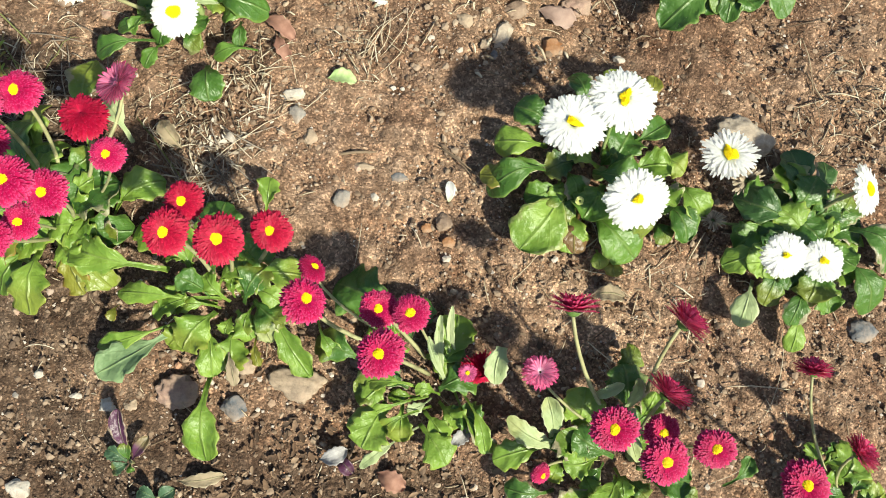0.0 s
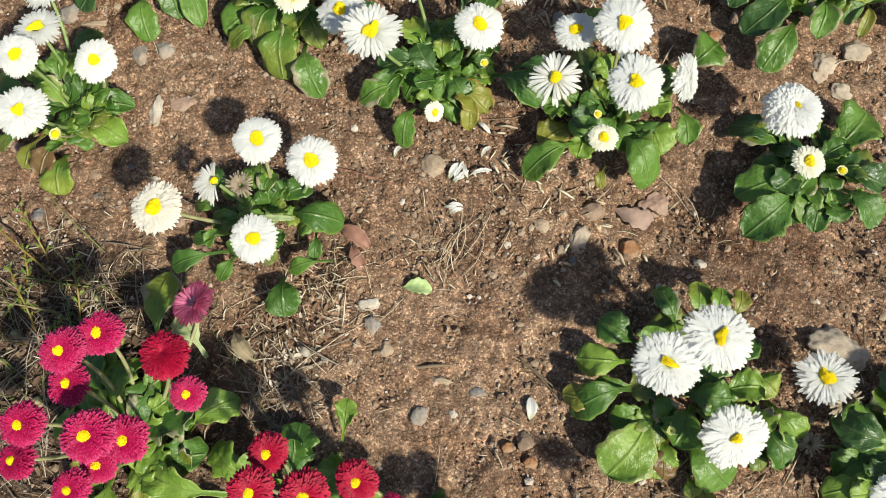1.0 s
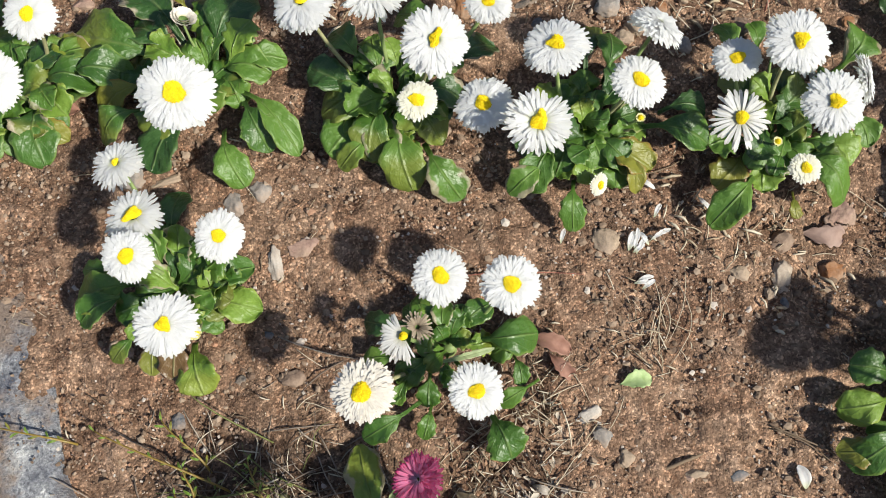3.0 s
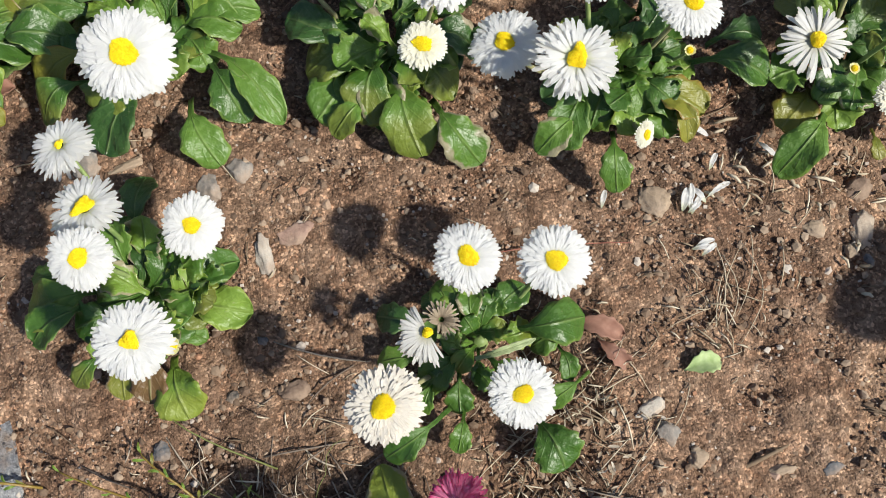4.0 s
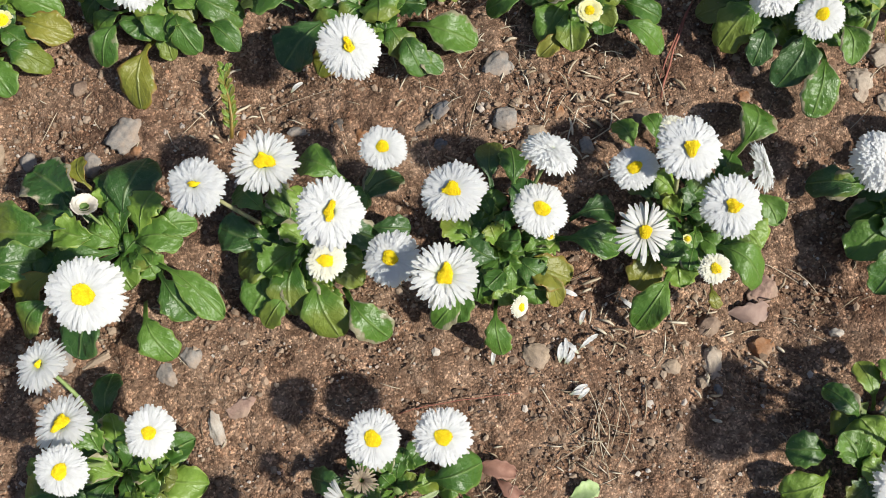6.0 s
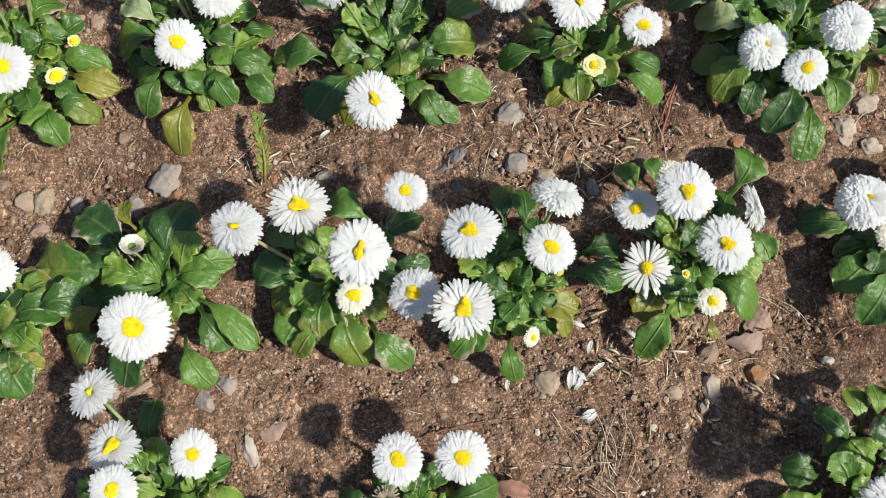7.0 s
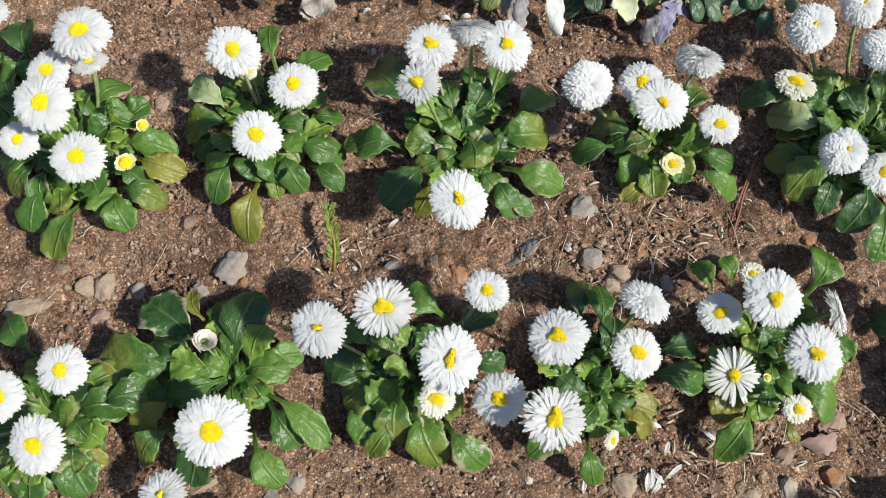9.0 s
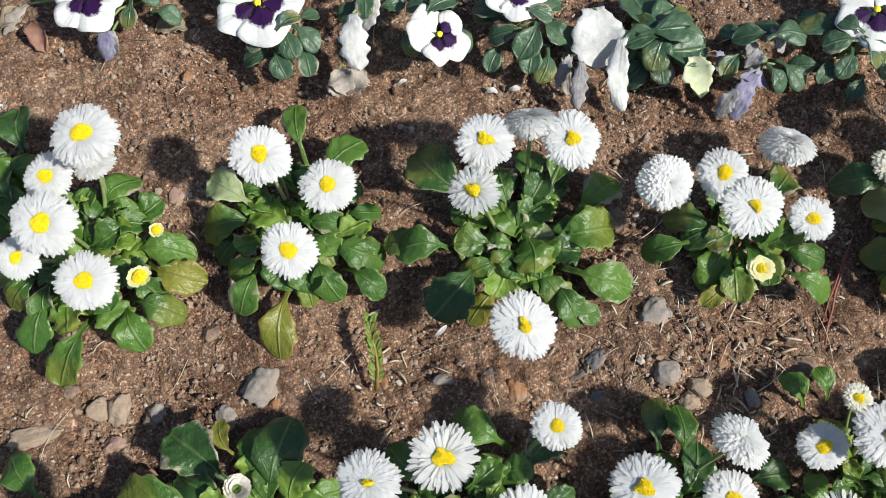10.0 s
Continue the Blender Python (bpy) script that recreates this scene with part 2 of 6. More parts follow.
def granite_material():
    m = Mat("granite")
    p = m.co()
    big, mid, fine = m.noise(p, 34.0, 6, 0.72), m.noise(p, 130.0, 6, 0.8), m.noise(p, 480.0, 4, 0.8)
    c = m.ramp(big, (0.34, (0.11, 0.12, 0.155)), (0.46, (0.25, 0.257, 0.285)), (0.56, (0.40, 0.405, 0.42)), (0.68, (0.62, 0.62, 0.61)))
    c = m.mix(0.85, c, m.ramp(mid, (0.34, (0.4, 0.41, 0.45)), (0.5, (0.95, 0.95, 0.95)), (0.68, (1.55, 1.53, 1.5))), "MULTIPLY")
    c = m.mix(0.8, c, m.ramp(fine, (0.32, (0.45, 0.45, 0.48)), (0.5, (1, 1, 1)), (0.7, (1.5, 1.5, 1.48))), "MULTIPLY")
    dirt = m.ramp(m.math("ADD", m.noise(p, 13.0, 5, 0.7), m.math("MULTIPLY", mid, 0.25)), (0.60, (0, 0, 0)), (0.72, (1, 1, 1)))
    # the far end lies under sand
    end = m.math("ADD", m.split(p)[1], m.math("MULTIPLY", m.math("SUBTRACT", m.noise(p, 16.0, 5, 0.7), 0.5), 0.16))
    dirt = m.math("MAXIMUM", dirt, m.ramp(m.math("MULTIPLY", end, 2.0), (0.34, (0, 0, 0)), (0.40, (1, 1, 1))))
    c = m.mix(m.math("MULTIPLY", dirt, 0.85), c, m.mix(fine, (0.18, 0.122, 0.088), (0.42, 0.315, 0.235)))
    return m.done(c, 0.85, m.math("ADD", m.math("MULTIPLY", mid, 1.6), fine), 1.0, 0.003, spec=0.25)


KERB = granite_material()
LEAF = {
    "g": leaf_material("green_leaf", (0.027, 0.080, 0.011), (0.076, 0.170, 0.022), (0.18, 0.27, 0.06)),
    "l": leaf_material("bright_leaf", (0.052, 0.135, 0.016), (0.142, 0.265, 0.038), (0.22, 0.32, 0.07), 0.32),
    "d": leaf_material("dark_leaf", (0.017, 0.054, 0.010), (0.044, 0.108, 0.020), (0.10, 0.16, 0.05), 0.18),
    "y": leaf_material("yellowing_leaf", (0.11, 0.15, 0.02), (0.27, 0.26, 0.035), (0.33, 0.20, 0.05), 0.3),
    "v": leaf_material("vivid_leaf", (0.090, 0.19, 0.020), (0.245, 0.37, 0.055), (0.32, 0.40, 0.08), 0.32),
    "p": leaf_material("pale_leaf_underside", (0.24, 0.33, 0.13), (0.46, 0.52, 0.28), (0.52, 0.54, 0.34), 0.3, 0.6),
    "s": leaf_material("grey_green_leaf", (0.12, 0.20, 0.075), (0.22, 0.32, 0.15), (0.27, 0.36, 0.18), 0.25, 0.6),
    "r": leaf_material("reddish_leaf", (0.10, 0.05, 0.02), (0.16, 0.095, 0.03), (0.18, 0.10, 0.05), 0.2),
    "b": leaf_material("dried_leaf", (0.22, 0.165, 0.10), (0.36, 0.29, 0.19), (0.42, 0.35, 0.24), 0.2, 0.8),
}
WHITE = petal_material("white_petal", (0.74, 0.77, 0.55), (0.90, 0.90, 0.89), (0.90, 0.90, 0.90), 0.60, 0.04)
IVORY = petal_material("ivory_petal", (0.76, 0.72, 0.34), (0.84, 0.82, 0.68), (0.84, 0.83, 0.76), 0.35)
CREAM = petal_material("cream_petal", (0.62, 0.58, 0.36), (0.78, 0.73, 0.64), (0.74, 0.68, 0.60), 0.2)
LEMON = petal_material("lemon_petal", (0.66, 0.60, 0.10), (0.84, 0.80, 0.40), (0.86, 0.85, 0.62), 0.3)
GREYWHITE = petal_material("tired_white_petal", (0.6, 0.58, 0.44), (0.80, 0.79, 0.76), (0.70, 0.66, 0.60), 0.35, 0.2)
BUDGREEN = petal_material("pale_green_bud", (0.36, 0.46, 0.10), (0.58, 0.62, 0.24), (0.66, 0.66, 0.36), 0.3)
RED = petal_material("crimson_petal", (0.50, 0.012, 0.11), (0.45, 0.004, 0.078), (0.55, 0.05, 0.17), 0.18, 0.25, 0.5)
CRIMSON = petal_material("deep_red_petal", (0.40, 0.006, 0.05), (0.40, 0.003, 0.036), (0.47, 0.016, 0.06), 0.18, 0.25, 0.5)
FADED = petal_material("fading_crimson_petal", (0.84, 0.58, 0.66), (0.70, 0.10, 0.24), (0.57, 0.018, 0.12), 0.45, 0.4)
PINK = petal_material("faded_pink_petal", (0.86, 0.66, 0.74), (0.74, 0.17, 0.38), (0.70, 0.07, 0.25), 0.5, 0.35)
STREAKED = petal_material("streaked_pink_petal", (0.88, 0.70, 0.77), (0.82, 0.26, 0.45), (0.78, 0.09, 0.28), 0.45, 0.4)
BROWN = petal_material("withered_petal", (0.20, 0.14, 0.09), (0.36, 0.29, 0.21), (0.46, 0.40, 0.32), 0.15, 0.45, 0.8)
YELLOW = island("yellow_florets", (0.84, 0.60, 0.006), (0.90, 0.70, 0.010), (0.93, 0.78, 0.03), 0.65)
CALYX = plain("green_calyx", (0.05, 0.10, 0.02), (0.12, 0.19, 0.05))
STEM = plain("pale_stem", (0.13, 0.20, 0.06), (0.27, 0.33, 0.13), 120.0, 0.5)
STEM2 = plain("reddish_stem", (0.20, 0.19, 0.10), (0.34, 0.33, 0.17), 120.0, 0.5)
STRAW = island("dry_straw", (0.30, 0.23, 0.15), (0.47, 0.39, 0.28), (0.66, 0.59, 0.46), 0.7)
DARKSTRAW = island("old_straw", (0.09, 0.06, 0.04), (0.17, 0.12, 0.08), (0.28, 0.21, 0.14), 0.8)
GRASS = island("grass_blade", (0.10, 0.14, 0.03), (0.17, 0.20, 0.06), (0.34, 0.31, 0.15), 0.6, 0.2)
DEADLEAF = plain("dead_leaf", (0.22, 0.105, 0.075), (0.36, 0.205, 0.15), 90.0, 0.7, 0.15)
PINKLEAF = plain("dusty_dead_leaf", (0.25, 0.165, 0.135), (0.37, 0.265, 0.22), 90.0, 0.75, 0.1)
CRUMBS = island("leaf_crumbs", (0.06, 0.04, 0.028), (0.15, 0.09, 0.055), (0.30, 0.21, 0.14), 0.85)


GREYSTRAW = island("grey_straw", (0.12, 0.09, 0.07), (0.24, 0.19, 0.15), (0.40, 0.34, 0.27), 0.8)
SHREDS = island("papery_shreds", (0.28, 0.22, 0.16), (0.44, 0.37, 0.29), (0.60, 0.54, 0.45), 0.8)
CLOD = island("soil_clods", (0.12, 0.080, 0.056), (0.205, 0.142, 0.099), (0.37, 0.28, 0.205), 0.95)


# ---- mesh helpers ----
def mesh_of(name, verts, faces, material, uvs=None, smooth=True):
    me = bpy.data.meshes.new(name)
    me.from_pydata([tuple(v) for v in verts], [], faces)
    if uvs is not None:
        layer = me.uv_layers.new(name="UVMap")
        idx = np.empty(len(me.loops), dtype=np.int32)
        me.loops.foreach_get("vertex_index", idx)
        layer.data.foreach_set("uv", np.asarray(uvs, dtype=np.float32)[idx].ravel())
    if smooth:
        me.polygons.foreach_set("use_smooth", [True] * len(me.polygons))
    me.materials.append(material)
    me.update()
    return me


def part(name, me, parent, label=""):
    ob = new(name, me)
    ob.parent = parent
    return tagged(ob, label) if label else ob


def thing(name, x, y, label, category, group=""):
    ob = new(name)
    ob.empty_display_size = 0.02
    ob.location = (x, y, 0)
    return tagged(ob, label, category, group)


def grid_faces(nu, nv, start=0):
    return [(start + i * nv + j, start + i * nv + j + 1, start + (i + 1) * nv + j + 1, start + (i + 1) * nv + j) for i in range(nu - 1) for j in range(nv - 1)]


def shell(top, nu, nv, thick):
    """Close a grid of points into a thin solid."""
    low = top - np.array([0, 0, thick])
    n = nu * nv
    faces = grid_faces(nu, nv) + [tuple(reversed(f)) for f in grid_faces(nu, nv, n)]
    ring = [i for i in range(nv)] + [i * nv + nv - 1 for i in range(1, nu)] + [(nu - 1) * nv + j for j in range(nv - 2, -1, -1)] + [i * nv for i in range(nu - 2, 0, -1)]
    for a, b in zip(ring, ring[1:] + ring[:1]):
        faces.append((b, a, a + n, b + n))
    return np.vstack([top, low]), faces


def height(x, y):
    """The soil's height: low swells, clods and a fine crumb."""
    x, y = np.asarray(x, float), np.asarray(y, float)
    z = 0.0022 * np.sin(9 * x + 3 * y + 1.0) * np.sin(8 * y - 4 * x) + 0.0012 * np.sin(31 * x + 11 * y) * np.sin(27 * y - 13 * x + 2)
    z = z + 0.0006 * np.sin(83 * x - 40 * y + 1) * np.sin(71 * y + 37 * x)
    # hollows and low mounds: (x, y, depth or height, reach)
    for px, py, up, reach in ((0.185, 0.372, -0.020, 0.055), (0.07, 0.275, -0.004, 0.05), (0.055, 0.545, 0.013, 0.045), (-0.28, 0.59, -0.010, 0.05),
                              (-0.11, 0.593, -0.012, 0.035), (-0.10, 0.80, -0.018, 0.10), (-0.18, 0.39, 0.004, 0.05)):
        z = z + up * np.exp(-((x - px) ** 2 + (y - py) ** 2) / reach ** 2)
    return z


def leaf_mesh(base, tip, width, arch, fold, seed, curl=0.0, petiole=0.16, wave=1.0, stalk=1.0):
    """A spoon-shaped daisy leaf from base to tip: stalk, blade, crease, wavy toothed rim."""
    r = np.random.default_rng(seed)
    nu, nv = 22, 9
    base, tip = np.array(base, float), np.array(tip, float)
    d = tip - base
    length = max(np.hypot(d[0], d[1]), 0.008)
    ax = np.array([d[0], d[1], 0]) / length
    ay = np.array([-ax[1], ax[0], 0])
    slim = np.clip(width / length, 0.2, 1.1)
    start = stalk * np.clip(0.50 - 0.42 * slim, 0.02, 0.45)
    u = 1 - (1 - np.linspace(0, 1, nu)) ** 1.3
    t = np.clip((u - start) / (1 - start), 0, 1)
    rise_by, fall_by = 0.90 - 0.2 * (1 - stalk), 0.52
    peak = rise_by / (rise_by + fall_by)
    hw = (t / peak) ** rise_by * ((1 - t) / (1 - peak)) ** fall_by
    hw[-1] = 0.14
    hw = 0.5 * width * np.maximum(hw, np.minimum(petiole * (1 - 0.3 * u), 0.5))
    hw[-1] = 0.10 * width
    ph = r.uniform(0, 6.28, 4)
    top = np.zeros((nu, nv, 3))
    uvs = np.zeros((nu, nv, 2))
    bend = r.uniform(-0.10, 0.10) * length
    notch, teeth = r.uniform(0.05, 0.12), r.uniform(24, 34)
    ruffle, often, nod = r.uniform(0.05, 0.22), r.uniform(7, 13), (r.uniform(-0.05, 0.13) if stalk else 0.0)
    for i in range(nu):
        for j in range(nv):
            v = -1 + 2 * j / (nv - 1)
            tooth = 1 + (wave * notch * math.sin(u[i] * teeth + ph[0] + (2 if v > 0 else 0)) if abs(v) > 0.9 else 0)
            side = v * hw[i] * tooth
            along = u[i] * length
            z = base[2] + (tip[2] - base[2]) * u[i] + arch * math.sin(math.pi * min(1, u[i] * 1.02))
            z += fold * abs(v) * hw[i] + wave * 0.22 * hw[i] * math.sin(u[i] * 6 + ph[1]) * v + wave * ruffle * hw[i] * abs(v) ** 2.5 * math.sin(u[i] * often + ph[2] + (2.4 if v > 0 else 0))
            z += curl * width * abs(v) ** 2 * (0.4 + u[i]) + wave * 0.03 * hw[i] * math.sin(u[i] * 24 - abs(v) * 5 + ph[3]) - nod * length * u[i] ** 4
            top[i, j] = np.array([base[0], base[1], 0]) + ax * along + ay * (side + bend * math.sin(math.pi * u[i])) + np.array([0, 0, z])
            uvs[i, j] = (u[i], 0.5 + 0.5 * v)
    verts, faces = shell(top.reshape(-1, 3), nu, nv, 0.0005)
    return verts, faces, np.vstack([uvs.reshape(-1, 2)] * 2)


def tube(points, radii, sides=6):
    pts = np.array(points, float)
    verts, faces = [], []
    for i, p in enumerate(pts):
        d = pts[min(i + 1, len(pts) - 1)] - pts[max(i - 1, 0)]
        d /= np.linalg.norm(d) + 1e-9
        a = np.cross(d, (0.31, 0.9, 0.2))
        a /= np.linalg.norm(a) + 1e-9
        b = np.cross(d, a)
        for k in range(sides):
            w = 2 * math.pi * k / sides
            verts.append(p + radii[i] * (a * math.cos(w) + b * math.sin(w)))
    for i in range(len(pts) - 1):
        for k in range(sides):
            k2 = (k + 1) % sides
            faces.append((i * sides + k, i * sides + k2, (i + 1) * sides + k2, (i + 1) * sides + k))
    faces.append(tuple(range(sides - 1, -1, -1)))
    faces.append(tuple((len(pts) - 1) * sides + k for k in range(sides)))
    return verts, faces


def petals(radius, rings, seed, gap=None, droop=0.0, ragged=0.06, loose=4.5):
    """Strap petals in rings: (count, inner, outer, rise in degrees, width) with lengths as shares of the radius."""
    r = np.random.default_rng(seed)
    rows, cols = 5, 3
    V, F, U = [], [], []
    p1, p2, p3, p4 = r.uniform(0, 6.28, 4)
    for k, (count, inner, outer, rise, wide) in enumerate(rings):
        off = r.uniform(0, 6.28)
        for q in range(count):
            a = off + 2 * math.pi * (q + r.uniform(-0.38, 0.38)) / count
            if gap and math.cos(a - gap[0]) > gap[1] and r.uniform() < 0.985:
                continue
            long = radius * (outer - inner) * (1 + r.uniform(-ragged, ragged) * 1.4 + 0.05 * math.sin(2 * a + p1) + 0.035 * math.sin(5 * a + p2))
            el = radians(rise + r.normal(0, loose) + 3.0 * math.sin(2 * a + p3) + 1.6 * math.sin(7 * a + p4 + k))
            w = 1.20 * wide * radius * (1 + r.uniform(-0.22, 0.22))
            twist = r.uniform(-0.14, 0.14)
            skew = r.uniform(-0.08, 0.08)
            ca, sa = math.cos(a), math.sin(a)
            n0 = len(V)
            for i in range(rows):
                s = (0.0, 0.3, 0.62, 0.88, 1.0)[i]
                along = inner * radius * math.cos(el * 0.6) + long * s * math.cos(el - 0.25 * s)
                z = 0.02 * radius * k + long * s * math.sin(el) - (0.10 + droop) * long * s * s
                ww = w * (0.50, 0.84, 1.05, 1.02, 0.46)[i]
                for j in range(cols):
                    e = j - 1
                    side = e * ww * 0.5 + skew * long * s * s
                    zz = z + (0.05 * ww if e == 0 else 0) * -1 + e * ww * 0.5 * twist
                    V.append((along * ca - side * sa, along * sa + side * ca, zz))
                    U.append((s, 0.5 + 0.5 * e))
            F.extend(grid_faces(rows, cols, n0))
    return V, F, U


def florets(radius, dome, seed, count=70, cover=1.0):
    """The yellow disc: little blunt florets in a spiral over a low dome."""
    r = np.random.default_rng(seed)
    V, F = [], []
    ring = 10
    V.append((0, 0, dome * 0.8))
    for a in range(ring):
        w = 2 * math.pi * a / ring
        V.append((radius * math.cos(w), radius * math.sin(w), -0.0002))
    F += [(0, 1 + a, 1 + (a + 1) % ring) for a in range(ring)]
    for k in range(count):
        q = math.sqrt((k + 0.5) / count)
        if r.uniform() > cover:
            continue
        w = k * 2.39996
        x, y = q * radius * math.cos(w), q * radius * math.sin(w)
        z = dome * (1 - q * q) * 0.8
        s = radius * 1.18 / math.sqrt(count) * r.uniform(0.8, 1.2)
        h = s * r.uniform(0.6, 1.5)
        n0 = len(V)
        for b in range(5):
            t = 2 * math.pi * b / 5 + w
            V.append((x + s * math.cos(t), y + s * math.sin(t), z))
        for b in range(5):
            t = 2 * math.pi * b / 5 + w
            V.append((x * 1.03 + s * 0.6 * math.cos(t), y * 1.03 + s * 0.6 * math.sin(t), z + h))
        for b in range(5):
            F.append((n0 + b, n0 + (b + 1) % 5, n0 + 5 + (b + 1) % 5, n0 + 5 + b))
        F.append(tuple(n0 + 5 + b for b in range(5)))
    return V, F


def cup(radius, depth):
    """The green calyx under a head: a shallow cup of pointed bracts."""
    V, F = [], []
    n = 13
    for ring, (rr, z) in enumerate(((0.25, -1.0), (0.75, -0.75), (1.0, -0.15))):
        for a in range(n):
            w = 2 * math.pi * a / n
            k = 1.25 if ring == 2 and a % 2 else 1.0
            V.append((rr * radius * k * math.cos(w), rr * radius * k * math.sin(w), z * depth))
    for ring in range(2):
        for a in range(n):
            b = (a + 1) % n
            F.append((ring * n + a, ring * n + b, (ring + 1) * n + b, (ring + 1) * n + a))
    F.append(tuple(range(n - 1, -1, -1)))
    return V, F


